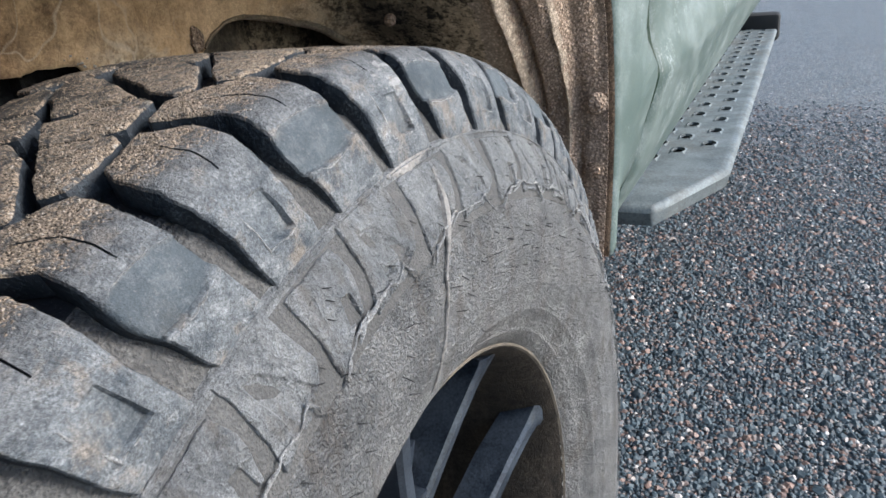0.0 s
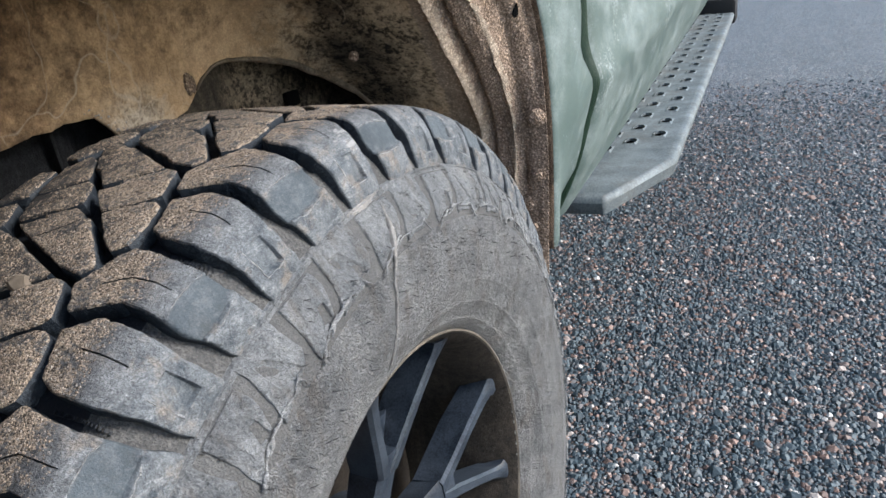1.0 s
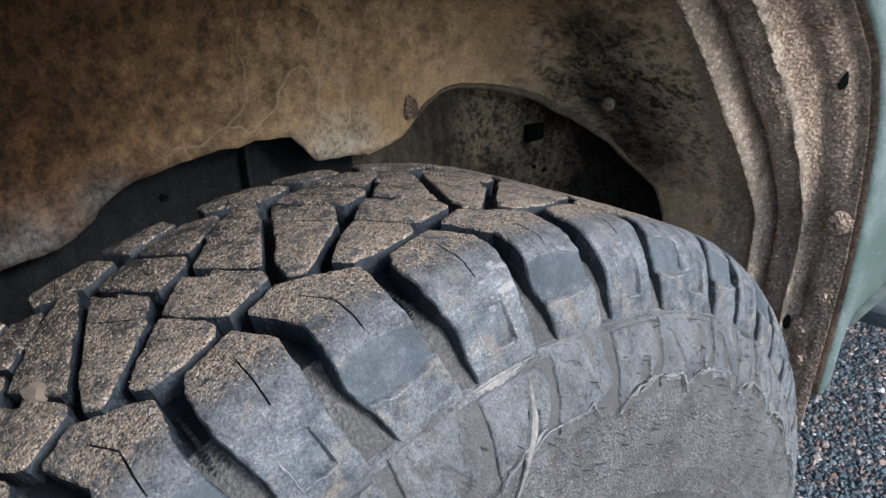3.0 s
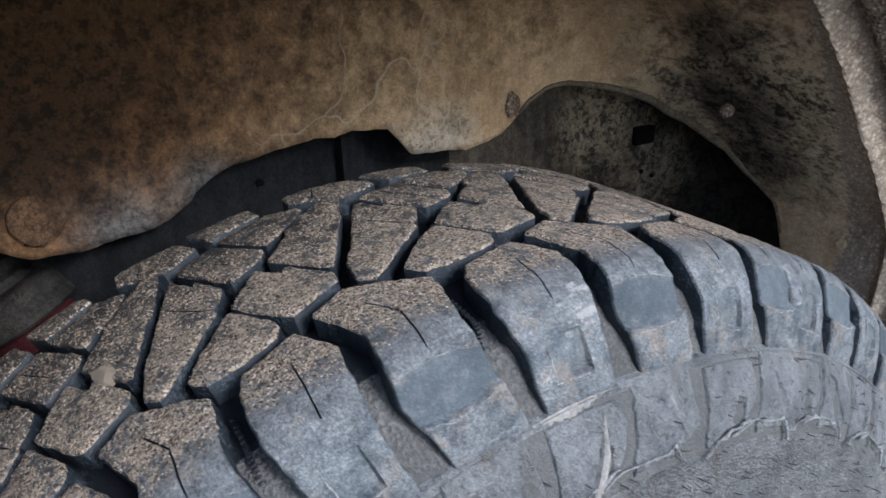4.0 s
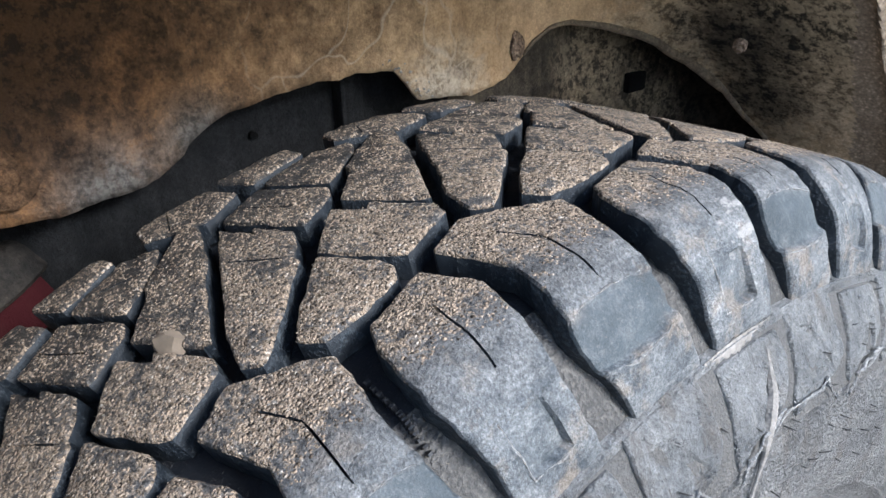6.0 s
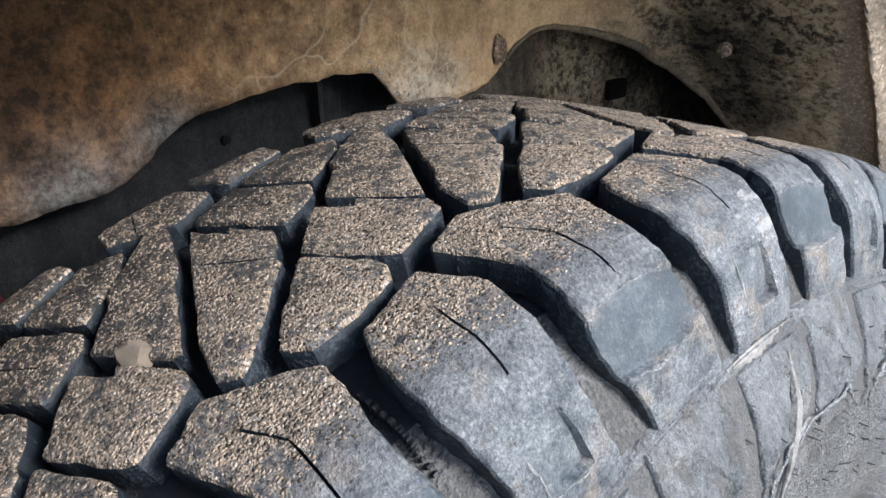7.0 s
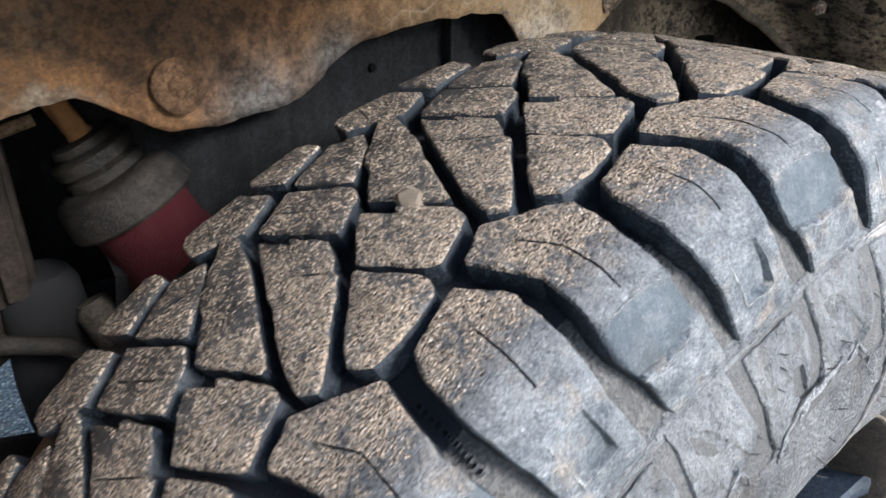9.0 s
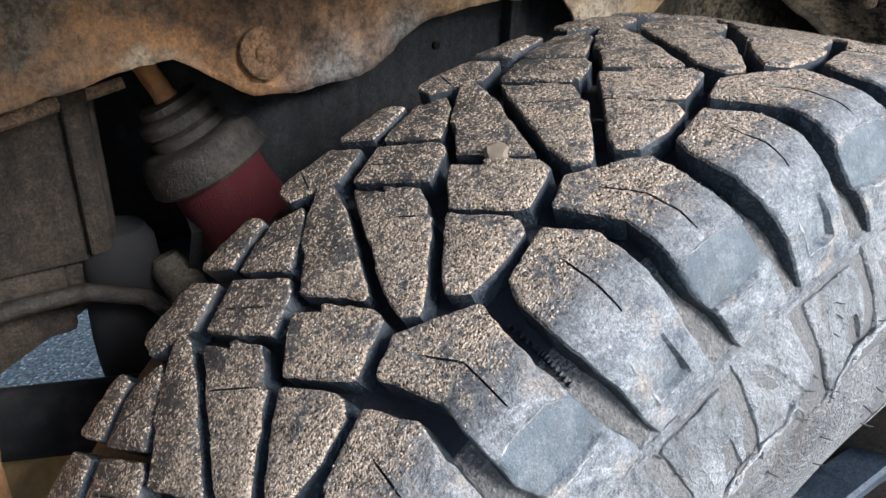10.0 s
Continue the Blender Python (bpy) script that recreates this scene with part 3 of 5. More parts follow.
def rim_distance(p, poly, k=R0 * math.pi / 180):
    """Metres from p to the border of poly, both in (degrees, metres)."""
    best = 9.0
    for (ax, ay), (bx, by) in zip(poly, poly[1:] + poly[:1]):
        a, d, q = Vector((ax * k, ay)), Vector(((bx - ax) * k, by - ay)), Vector((p[0] * k, p[1]))
        u = min(1.0, max(0.0, (q - a).dot(d) / d.dot(d)))
        best = min(best, (q - a - d * u).length)
    return best


def side_x(r):
    return lerp(r, [(0.300, 0.1432), (0.305, 0.1435), (0.325, 0.141), (0.343, 0.135), (0.358, 0.127), (0.3595, 0.1255), (0.366, 0.123)])


def on_side(theta, r, h):
    """A point of the outer sidewall, h proud of it."""
    d = Vector((side_x(r + 0.001) - side_x(r - 0.001), 0.002)).normalized()
    x, r, a = side_x(r) + h * d.y, r - h * d.x, radians(theta)
    return Vector((x, r * math.sin(a), r * math.cos(a)))


def block_mesh(name, outline, mats, shift=0.0, depth=0.011, edge=0.0019, cell=0.011, cuts=(), lay=on_tyre, radius=R0, slot=0.0005, deep=0.003, ragged=0.0011, press=None, borders=()):
    """A tread block from its outline in (running degrees, metres across): a crowned top with a worn edge, fine cuts, and walls down into the groove."""
    k = radius * math.pi / 180

    def flat_point(t, q):
        return Vector((warp(t + shift) * k, q))

    flat = [flat_point(t, q) for t, q in outline]
    if sum(a.x * b.y - a.y * b.x for a, b in zip(flat, flat[1:] + flat[:1])) < 0:
        flat.reverse()
    dense = []
    for a, b in zip(flat, flat[1:] + flat[:1]):
        q = max(1, round((b - a).length / 0.0038))
        nn = Vector((a.y - b.y, b.x - a.x)).normalized()
        for i in range(q):
            p = a.lerp(b, i / q)
            rag = ragged * (0.8 * noise.noise((p.x * 120, p.y * 120, 3.1)) + 0.5 * noise.noise((p.x * 420, p.y * 420, 7.7)))
            dense.append(p + nn * rag)
    cnt = len(dense)

    def grow(d):
        out = []
        for i, p in enumerate(dense):
            a, b = dense[i - 1], dense[(i + 1) % cnt]
            n1, n2 = (p - a).normalized(), (b - p).normalized()
            nn = Vector((-(n1.y + n2.y), n1.x + n2.x))
            nn = nn.normalized() if nn.length > 1e-6 else Vector((-n1.y, n1.x))
            out.append(p + nn * d / max(0.6, nn.dot(Vector((-n1.y, n1.x)))))
        return out

    bm = bmesh.new()
    top = [bm.verts.new((p.x, p.y, 0)) for p in grow(edge + (0.0002 if lay is on_tyre else 0.0))]
    bm.faces.new(top)

    def cut(co, no):
        bmesh.ops.bisect_plane(bm, geom=bm.verts[:] + bm.edges[:] + bm.faces[:], dist=1e-6, plane_co=co, plane_no=no)

    lines = []
    for path in cuts:
        pts = [flat_point(t, q).to_3d() for t, q in path]
        for a, b in zip(pts, pts[1:]):
            d = (b - a).normalized()
            no = Vector((-d.y, d.x, 0))
            for off in (-slot, 0.0, slot):
                cut(a + no * off, no)
            cut(a, d)
            cut(b, d)
            lines.append((a, b, d, no))
    for poly in borders:
        for (t0, q0), (t1, q1) in zip(poly, poly[1:] + poly[:1]):
            a, d = flat_point(t0, q0).to_3d(), flat_point(t1, q1).to_3d()
            no = Vector((a.y - d.y, d.x - a.x, 0)).normalized()
            mid = sum((flat_point(t, q).to_3d() for t, q in poly), Vector()) / len(poly)
            no = no if no.dot(mid - a) > 0 else -no
            cut(a, no)
            cut(a + no * 0.0009, no)
    for axis in (0, 1):
        span = [v.co[axis] for v in top]
        lo, hi = min(span), max(span)
        q = max(1, int((hi - lo) / cell))
        for i in range(1, q):
            co, no = Vector((0, 0, 0)), Vector((0, 0, 0))
            co[axis], no[axis] = lo + (hi - lo) * i / q, 1
            cut(co, no)
    for v in bm.verts:
        for a, b, d, no in lines:
            r = v.co - a
            if abs(r.dot(no)) < 2e-5 and -1e-5 < r.dot(d) < (b - a).length + 1e-5 and not v.is_boundary:
                v.co.z = -deep
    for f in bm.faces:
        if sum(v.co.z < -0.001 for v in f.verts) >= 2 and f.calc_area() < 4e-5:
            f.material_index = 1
    scoop = bm.verts.layers.float.new("scoop")
    if press:
        for v in bm.verts:
            h, v[scoop] = press(unwarp(v.co.x / k) - shift, v.co.y)
            v.co.z += h
    bmesh.ops.triangulate(bm, faces=[f for f in bm.faces if len(f.verts) > 4])
    # the worn edge and the wall, following the boundary round
    nexts = {}
    for e in bm.edges:
        if e.is_boundary:
            lp = e.link_loops[0]
            nexts[lp.vert] = lp.link_loop_next.vert
    ring = [next(iter(nexts))]
    while nexts[ring[-1]] is not ring[0]:
        ring.append(nexts[ring[-1]])
    rows, m = [ring], len(ring)
    for d, z in ((edge * 0.50, -edge * 0.18), (edge * 0.85, -edge * 0.75), (edge * 0.85 + 0.0003, -depth)):
        row = []
        for i, v in enumerate(ring):
            t = (ring[(i + 1) % m].co - ring[i - 1].co).to_2d()
            nn = Vector((t.y, -t.x)).normalized()
            row.append(bm.verts.new((v.co.x + nn.x * d, v.co.y + nn.y * d, z + (v.co.z if z > -depth else 0.0))))
            row[-1][scoop] = v[scoop]
        rows.append(row)
    for level, (u, w) in enumerate(zip(rows, rows[1:])):
        for i in range(m):
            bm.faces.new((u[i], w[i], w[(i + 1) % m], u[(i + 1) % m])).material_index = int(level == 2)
    for v in bm.verts:
        deg, q = v.co.x / k, v.co.y
        worn = 0.0007 * noise.noise((deg * 1.9, q * 190, 0.7)) if radius == R0 else 0.0011 * noise.noise((deg * 0.9 + shift, q * 110, 0.7)) + 0.0003 * noise.noise((deg * 3, q * 300, 0.7))
        v.co = lay(deg, q, v.co.z + (worn if v.co.z > -depth else 0))
    return finish(bm, mats, name, 32)


HALF = [(0.020, 0.399), (0.05, 0.3987), (0.095, 0.396), (0.108, 0.389), (0.116, 0.378), (0.1212, 0.3665), (0.1222, 0.3642), (0.1250, 0.3636), (0.1254, 0.3620), (0.1258, 0.3597), (0.127, 0.358), (0.135, 0.343), (0.141, 0.325), (0.1435, 0.305),
        (0.1425, 0.3005), (0.1428, 0.2995), (0.142, 0.285), (0.1395, 0.274), (0.1396, 0.2725), (0.1386, 0.2705), (0.134, 0.256), (0.1338, 0.254), (0.132, 0.2515), (0.124, 0.241), (0.1236, 0.2385), (0.119, 0.233), (0.1115, 0.2265), (0.100, 0.222)]
TYRE_PROFILE = [(XC - min(x - XC, 0.084 + 0.75 * max(0.0, x - XC - 0.084)), r) for x, r in reversed(HALF[1:])] + HALF
bm = bmesh.new()
rows = lathe(bm, TYRE_PROFILE, 240)
for f in bm.faces:
    r = math.hypot(f.calc_center_median().y, f.calc_center_median().z - 0.41)
    x = f.calc_center_median().x
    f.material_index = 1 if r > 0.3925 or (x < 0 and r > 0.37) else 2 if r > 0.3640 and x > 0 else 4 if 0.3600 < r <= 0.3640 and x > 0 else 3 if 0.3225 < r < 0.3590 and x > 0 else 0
for v in bm.verts:
    v.co.z -= 0.41
tyre = part("tyre", bm, [M_SIDE, M_GROOVE, M_MUD, M_GAP, M_SIDELUG], truck, "worn all-terrain tyre with tan dust on its tread and a grey dusty sidewall", 30)
tyre.location = HUB

# Outlines of one pitch of the tread, in degrees and metres across
LUG_LONG = [(0.05, 0.060), (2.25, 0.0515), (6.05, 0.071), (5.6, 0.0885), (5.25, 0.104), (5.4, 0.116), (5.6, 0.131), (6.1, 0.1435), (6.6, 0.1545), (2.1, 0.1545), (1.5, 0.142), (1.0, 0.133), (0.75, 0.1264), (0.85, 0.1168), (0.95, 0.1088), (1.1, 0.0956), (1.25, 0.087), (0.5, 0.069)]
LUG_TALL = [(-4.55, 0.0715), (-1.05, 0.064), (0.2, 0.0845), (-0.13, 0.0995), (-0.2, 0.113), (-0.4, 0.131), (-0.15, 0.142), (0.3, 0.1545), (-4.6, 0.1545), (-5.05, 0.142), (-5.05, 0.1337), (-5.4, 0.121), (-5.6, 0.1074), (-5.45, 0.0915), (-5.2, 0.080)]
RIB_TOP = [(-2.95, 0.0245), (-1.3, 0.0105), (-0.3, 0.0035), (0.7, 0.0165), (1.1, 0.0125), (2.7, 0.037), (2.55, 0.045), (-0.55, 0.0545), (-1.1, 0.0495), (-2.1, 0.0365)]
RIB_LOW = [(-7.0, 0.0565), (-5.7, 0.0445), (-3.15, 0.0258), (-2.25, 0.0378), (-1.4, 0.0510), (-1.35, 0.0555), (-1.85, 0.062), (-3.9, 0.066), (-6.2, 0.0655)]
MID_A = [(0.45, 0.0005), (2.4, -0.0165), (2.5, -0.0215), (4.0, -0.033), (6.4, -0.0475), (7.0, -0.039), (5.9, -0.0145), (4.2, 0.0115), (2.85, 0.0345), (1.4, 0.0135)]
MID_B = [(7.3, -0.0275), (8.3, -0.0115), (8.6, -0.0145), (9.75, 0.004), (9.15, 0.0135), (8.5, 0.019), (8.55, 0.0225), (4.9, 0.050), (3.8, 0.057), (2.95, 0.050), (3.5, 0.033), (4.95, 0.011), (5.9, -0.006)]
MID_C = [(7.65, -0.031), (10.9, -0.041), (13.2, -0.012), (12.8, -0.005), (10.25, 0.0055)]
MID_D = [(-1.0, -0.0425), (2.6, -0.051), (4.8, -0.043), (4.0, -0.032), (1.2, -0.0145)]
LEFT_A = [(-8.0, -0.054), (-4.9, -0.038), (-2.0, -0.0475), (-3.1, -0.065), (-3.9, -0.0675), (-7.3, -0.069), (-7.9, -0.066)]
LEFT_B = [(-1.1, -0.048), (2.6, -0.0555), (2.3, -0.066), (1.7, -0.069), (-2.1, -0.070), (-2.4, -0.067)]
LUG_PLATE = [(0.4, 0.119), (0.5, 0.127), (1.2, 0.1350), (2.7, 0.1370), (4.6, 0.1362), (5.9, 0.1335), (6.0, 0.1240), (5.2, 0.1185), (4.2, 0.1160), (2.9, 0.1148), (1.6, 0.1152)]
TALL_STEP = [(-4.0, 0.1260), (-1.75, 0.1270), (-1.4, 0.1440), (-3.7, 0.1430)]
SIDE_A = [(-5.1, 0.3590), (-2.7, 0.3588), (-0.15, 0.3588), (0.05, 0.3494), (-0.5, 0.3407), (-1.1, 0.3345), (-3.0, 0.3325), (-5.6, 0.3262), (-5.5, 0.3327), (-5.2, 0.3415), (-5.1, 0.351)]
SIDE_B = [(1.0, 0.3622), (5.9, 0.3622), (5.8, 0.3535), (6.1, 0.340), (5.2, 0.334), (3.2, 0.3290), (1.4, 0.3295), (-0.2, 0.3277), (0.5, 0.3387), (1.0, 0.3567)]
SIDE_NOTCH = [(-2.2, 0.3455), (-1.3, 0.344), (-1.5, 0.333), (-2.9, 0.335)]
SIDE_FACET = [(1.9, 0.3557), (3.1, 0.3535), (5.0, 0.3340), (3.3, 0.3345), (1.8, 0.335)]


def press_long(t, q):
    """The flat facet scooped out of a long lug's shoulder, with a ledge below it."""
    if 0.11 < q < 0.14 and inside((t, q), LUG_PLATE):
        u = min(1.0, max(0.0, rim_distance((t, q), LUG_PLATE) / 0.0010 + 0.7 * noise.noise((t * 1.7, q * 260, 4.4))))
        return -u * lerp(q, [(0.115, 0.0007), (0.125, 0.0017), (0.136, 0.0024)]), u
    return 0.0, 0.0


def press_tall(t, q):
    """The wedge-shaped step in a tall lug's shoulder, deepest beside its upright wall."""
    if 0.12 < q < 0.15 and inside((t, q), TALL_STEP):
        u = min(1.0, rim_distance((t, q), TALL_STEP) / 0.0009)
        return -0.0032 * u * (0.2 + 0.8 * min(1.0, (t + 4.0) / 2.3)) * (0.35 + 0.65 * (q - 0.126) / 0.018), 0.35 * u
    return 0.0, 0.0


def press_side(t, r):
    """A notch and a sunken facet in the sidewall's raised blocks."""
    for poly, deep in ((SIDE_NOTCH, 0.0030), (SIDE_FACET, 0.0011)):
        if inside((t, r), poly):
            return -deep * min(1.0, rim_distance((t, r), poly, 0.0059) / 0.0009), 0.0
    return 0.0, 0.0


BLOCKS = [("shoulder_lug", LUG_LONG, [[(2.4, 0.0700), (3.3, 0.0835), (3.05, 0.107)]], press_long), ("shoulder_lug", LUG_TALL, [[(-2.25, 0.0835), (-2.6, 0.113)]], press_tall),
          ("tread_block", RIB_TOP, [], None), ("tread_block", RIB_LOW, [], None), ("tread_block", MID_A, [], None),
          ("tread_block", MID_B, [[(6.0, -0.004), (7.9, 0.016)]], None), ("tread_block", MID_C, [[(9.4, -0.030), (10.9, -0.012)]], None), ("tread_block", MID_D, [[(1.0, -0.040), (2.6, -0.034)]], None),
          ("shoulder_lug", LEFT_A, [[(-6.4, -0.050), (-5.9, -0.062)]], None), ("shoulder_lug", LEFT_B, [], None)]

for i in range(28):
    shift = 12.2 * (2 - i)
    for name, outline, cuts, press in BLOCKS:
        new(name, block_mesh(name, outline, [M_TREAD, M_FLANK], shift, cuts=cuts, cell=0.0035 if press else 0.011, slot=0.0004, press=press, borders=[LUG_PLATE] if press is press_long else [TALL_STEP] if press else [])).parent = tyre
    for outline, cuts in ((SIDE_A, []), (SIDE_B, [])):
        new("sidewall_lug", block_mesh("sidewall_lug", outline, [M_SIDELUG, M_SIDELUG], shift, 0.0040, 0.0008, 0.003, cuts, lambda t, q, h: on_side(t, q, h + 0.0015), 0.34, 0.0009, 0.0012, 0.0009, press_side, [SIDE_NOTCH] if outline is SIDE_A else [SIDE_FACET])).parent = tyre

CURLS = [[(-1.1, 0.3345), (-2.0, 0.3330), (-3.0, 0.3320), (-4.4, 0.3290), (-5.6, 0.3255), (-5.9, 0.3235), (-5.5, 0.3240)],
         [(-3.2, 0.3290), (-1.0, 0.3336), (0.8, 0.3330), (2.2, 0.3318), (3.4, 0.3339), (3.9, 0.3285), (4.4, 0.3225)]]
for i in range(28):
    shift = 12.2 * (2 - i)
    bm = bmesh.new()
    for k, curl in enumerate(CURLS):
        pts = []
        for (t0, r0), (t1, r1) in zip(curl, curl[1:]):
            for u in (0.0, 0.33, 0.66):
                t, r = t0 + (t1 - t0) * u, r0 + (r1 - r0) * u
                pts.append(on_side(warp(t + shift) + 0.35 * noise.noise((t * 2 + i * 7, r * 200, k)), r + 0.0020 * noise.noise((r * 250, t + i * 3, k + 5)), 0.0024))
        tube(bm, pts, [0.0003 + 0.0019 * abs(noise.noise((j * 0.45, i * 2.0, k))) for j in range(len(pts))], 8)
    part("sidewall_ridge", bm, M_CURL, tyre)

RIMS = [([(5.0, 0.1182), (4.2, 0.1160), (2.9, 0.1148), (1.9, 0.1150), (1.3, 0.1162)], 0.0004), ([(1.6, 0.1364), (2.7, 0.1378), (3.8, 0.1374), (4.6, 0.1366), (5.1, 0.1352)], 0.0006),
        ([(-3.95, 0.1255), (-3.9, 0.1330), (-3.75, 0.1435), (-2.6, 0.1442), (-1.4, 0.1446)], 0.0006)]
for i in range(28):
    shift = 12.2 * (2 - i)
    for k, (rim_line, size) in enumerate(RIMS):
        bm, pts = bmesh.new(), []
        for (t0, q0), (t1, q1) in zip(rim_line, rim_line[1:]):
            for u in (0.0, 0.25, 0.5, 0.75):
                t, q = t0 + (t1 - t0) * u, q0 + (q1 - q0) * u
                pts.append(on_tyre(warp(t + shift) + 0.10 * noise.noise((t * 3 + i * 7, q * 200, k)), q + 0.0009 * noise.noise((q * 250, t * 2 + i * 3, k + 5)), -0.0001))
        tube(bm, pts, [size * (0.15 + 1.5 * max(0.0, noise.noise((j * 0.33, i * 2.0, k)) + 0.25)) for j in range(len(pts))], 6)
        part("facet_rim", bm, M_CURL, tyre, "pale curled edge of worn rubber")

rnd = random.Random(21)
bm = bmesh.new()
for _ in range(170):
    a, r = rnd.uniform(-62, 62), rnd.uniform(0.285, 0.362)
    p = on_side(a, r, 0.0012)
    d = Vector((rnd.uniform(0.25, 0.6), rnd.uniform(0.3, 1.0), rnd.uniform(-0.7, 0.1))).normalized() * rnd.uniform(0.002, 0.0048)
    tube(bm, [p - d * 0.3, p + d * 0.5 + Vector((0.0004, 0, 0)), p + d], [0.00032, 0.00028, 0.00012], 5)
tagged(part("moulding_hair", bm, M_BLACK, tyre, "short black rubber moulding hairs"), kind="stuff")

LADDER = [((-6.0, 0.080), (-6.3, 0.121))]
for i in range(28):
    shift = 12.2 * (2 - i)
    bm = bmesh.new()
    (t0, q0), (t1, q1) = LADDER[0]
    for j in range(14):
        u = j / 13
        tc, q = t0 + (t1 - t0) * u, q0 + (q1 - q0) * u
        ring = []
        for dt, dq in ((-0.12, -0.0006), (0.12, -0.0006), (0.12, 0.0006), (-0.12, 0.0006)):
            ring.append((warp(tc + dt + shift), q + dq))
        vs = [bm.verts.new(on_tyre(a, q, -0.013)) for a, q in ring] + [bm.verts.new(on_tyre(a, q, -0.0086)) for a, q in ring]
        for f in ((4, 5, 6, 7), (0, 1, 5, 4), (1, 2, 6, 5), (2, 3, 7, 6), (3, 0, 4, 7)):
            bm.faces.new([vs[k] for k in f])
    tagged(part("stone_ejector", bm, M_GROOVE, tyre, smooth=0), kind="stuff")

# Mould ridge round the shoulder, and torn bits of rubber on the sidewall
bm = bmesh.new()
lathe(bm, [(0.1240, 0.3633), (0.1255, 0.3631), (0.1259, 0.3627), (0.1256, 0.3623), (0.1240, 0.3621)], 240, c=(0, 0, 0))
part("mould_ridge", bm, M_SIDELUG, tyre)
bm = bmesh.new()
tube(bm, [on_side(0.1 - 4.1 * u + 0.4 * math.sin(4 * u), 0.355 - 0.043 * u, 0.0014) for u in (i / 14 for i in range(15))], [0.0016 + 0.0010 * math.sin(5 + 7 * i / 14) for i in range(15)], 8)
part("rubber_flash", bm, M_FLAP, tyre, "pale torn strip of rubber")
bm = bmesh.new()
tube(bm, [Vector((side_x(r) + 0.0008, r * math.sin(radians(a)), r * math.cos(radians(a)))) for a, r in ((-4.0, 0.312), (-4.7, 0.299))], [0.001, 0.0008], 8)
tube(bm, [Vector((lerp(r, [(0.256, 0.1345), (0.274, 0.140), (0.285, 0.1425), (0.300, 0.1435)]), r * math.sin(radians(a)), r * math.cos(radians(a)))) for a, r in ((-4.4, 0.303), (-4.9, 0.295), (-5.6, 0.282), (-6.4, 0.268), (-7.2, 0.258))], [0.0012, 0.0011, 0.001, 0.001, 0.0006], 8)
part("rubber_flash", bm, M_FLAP, tyre)
bm = bmesh.new()
rows = []
for i in range(61):
    u = i / 60
    w = (0.0003 + 0.0026 * math.sin(math.pi * min(1, u * 1.1)) ** 1.5) * (1 + 1.1 * noise.noise((u * 17, 0, 0)) + 0.6 * noise.noise((u * 47, 3, 0)))
    a = -5.2 + 6.6 * u
    rows.append([on_side(a, 0.3618 - w, 0.0004), on_side(a, 0.3622 - 0.4 * w, 0.0012 + 0.0008 * noise.noise((u * 24, 1, 0))), on_side(a, 0.3630 + 0.2 * w, 0.0014)])
loft(bm, rows)
part("rubber_flap", bm, M_FLAP, tyre, "pale torn flap of rubber")
# Rim
bm = bmesh.new()
lathe(bm, [(0.104, 0.2230), (0.1105, 0.2268), (0.1128, 0.2276), (0.1142, 0.2268), (0.1138, 0.2252), (0.1120, 0.2240)], 128)
for v in bm.verts:
    v.co.z -= 0.41
rim = part("rim", bm, M_TAN, truck, "black split-spoke alloy rim with a muddy edge")
rim.location = (0.007, -0.007, 0.41)
bm = bmesh.new()
lathe(bm, [(0.1122, 0.2241), (0.106, 0.2195), (0.095, 0.214), (0.06, 0.205), (-0.06, 0.200), (-0.11, 0.215)], 96)
for v in bm.verts:
    v.co.z -= 0.41
part("barrel", bm, M_BARREL, rim)


def spoke():
    """A forked spoke: a stem from the hub and two arms to the rim, with chamfered faces and deep flanks."""
    bm = bmesh.new()

    def bar(stations):
        rings = []
        for r, c, x, w, deep in stations:
            rings.append([(x - 0.003, c - w, r), (x, c - w * 0.6, r), (x, c + w * 0.6, r), (x - 0.003, c + w, r), (x - deep, c + w * 0.55, r), (x - deep, c - w * 0.55, r)])
        loft(bm, rings, closed=True, caps=True)

    bar([(0.045, 0, 0.062, 0.021, 0.03), (0.08, 0, 0.070, 0.017, 0.032), (0.115, 0, 0.078, 0.016, 0.034), (0.128, 0, 0.080, 0.013, 0.034)])
    for side in (-1, 1):
        bar([(0.108, side * 0.006, 0.0778, 0.0095, 0.033), (0.135, side * 0.020, 0.0835, 0.0082, 0.034), (0.165, side * 0.037, 0.090, 0.0075, 0.034), (0.190, side * 0.051, 0.0965, 0.0078, 0.032), (0.203, side * 0.059, 0.101, 0.011, 0.03), (0.2085, side * 0.062, 0.103, 0.016, 0.03)])
    # the recessed web between the arms
    bar([(0.120, 0, 0.066, 0.010, 0.008), (0.140, 0, 0.066, 0.020, 0.008), (0.152, 0, 0.064, 0.027, 0.008)])
    return finish(bm, M_RIM, "spoke", 35)


spoke_mesh = spoke()
for i in range(5):
    ob = new("spoke", spoke_mesh)
    ob.parent, ob.rotation_euler = rim, (-radians(72 * i + 13.5), 0, 0)
bm = bmesh.new()
lathe(bm, [(0.05, 0.0), (0.064, 0.02), (0.064, 0.034), (0.058, 0.062), (0.03, 0.07), (0.0, 0.07)], 48, c=(0, 0, 0))
part("hub", bm, M_RIM, rim)
bm = bmesh.new()
lathe(bm, [(0.012, 0.05), (0.012, 0.155), (-0.012, 0.155), (-0.012, 0.05)], 64, c=(0, 0, 0))
part("brake_disc", bm, M_BRACKET, rim, "rust-brown brake disc")

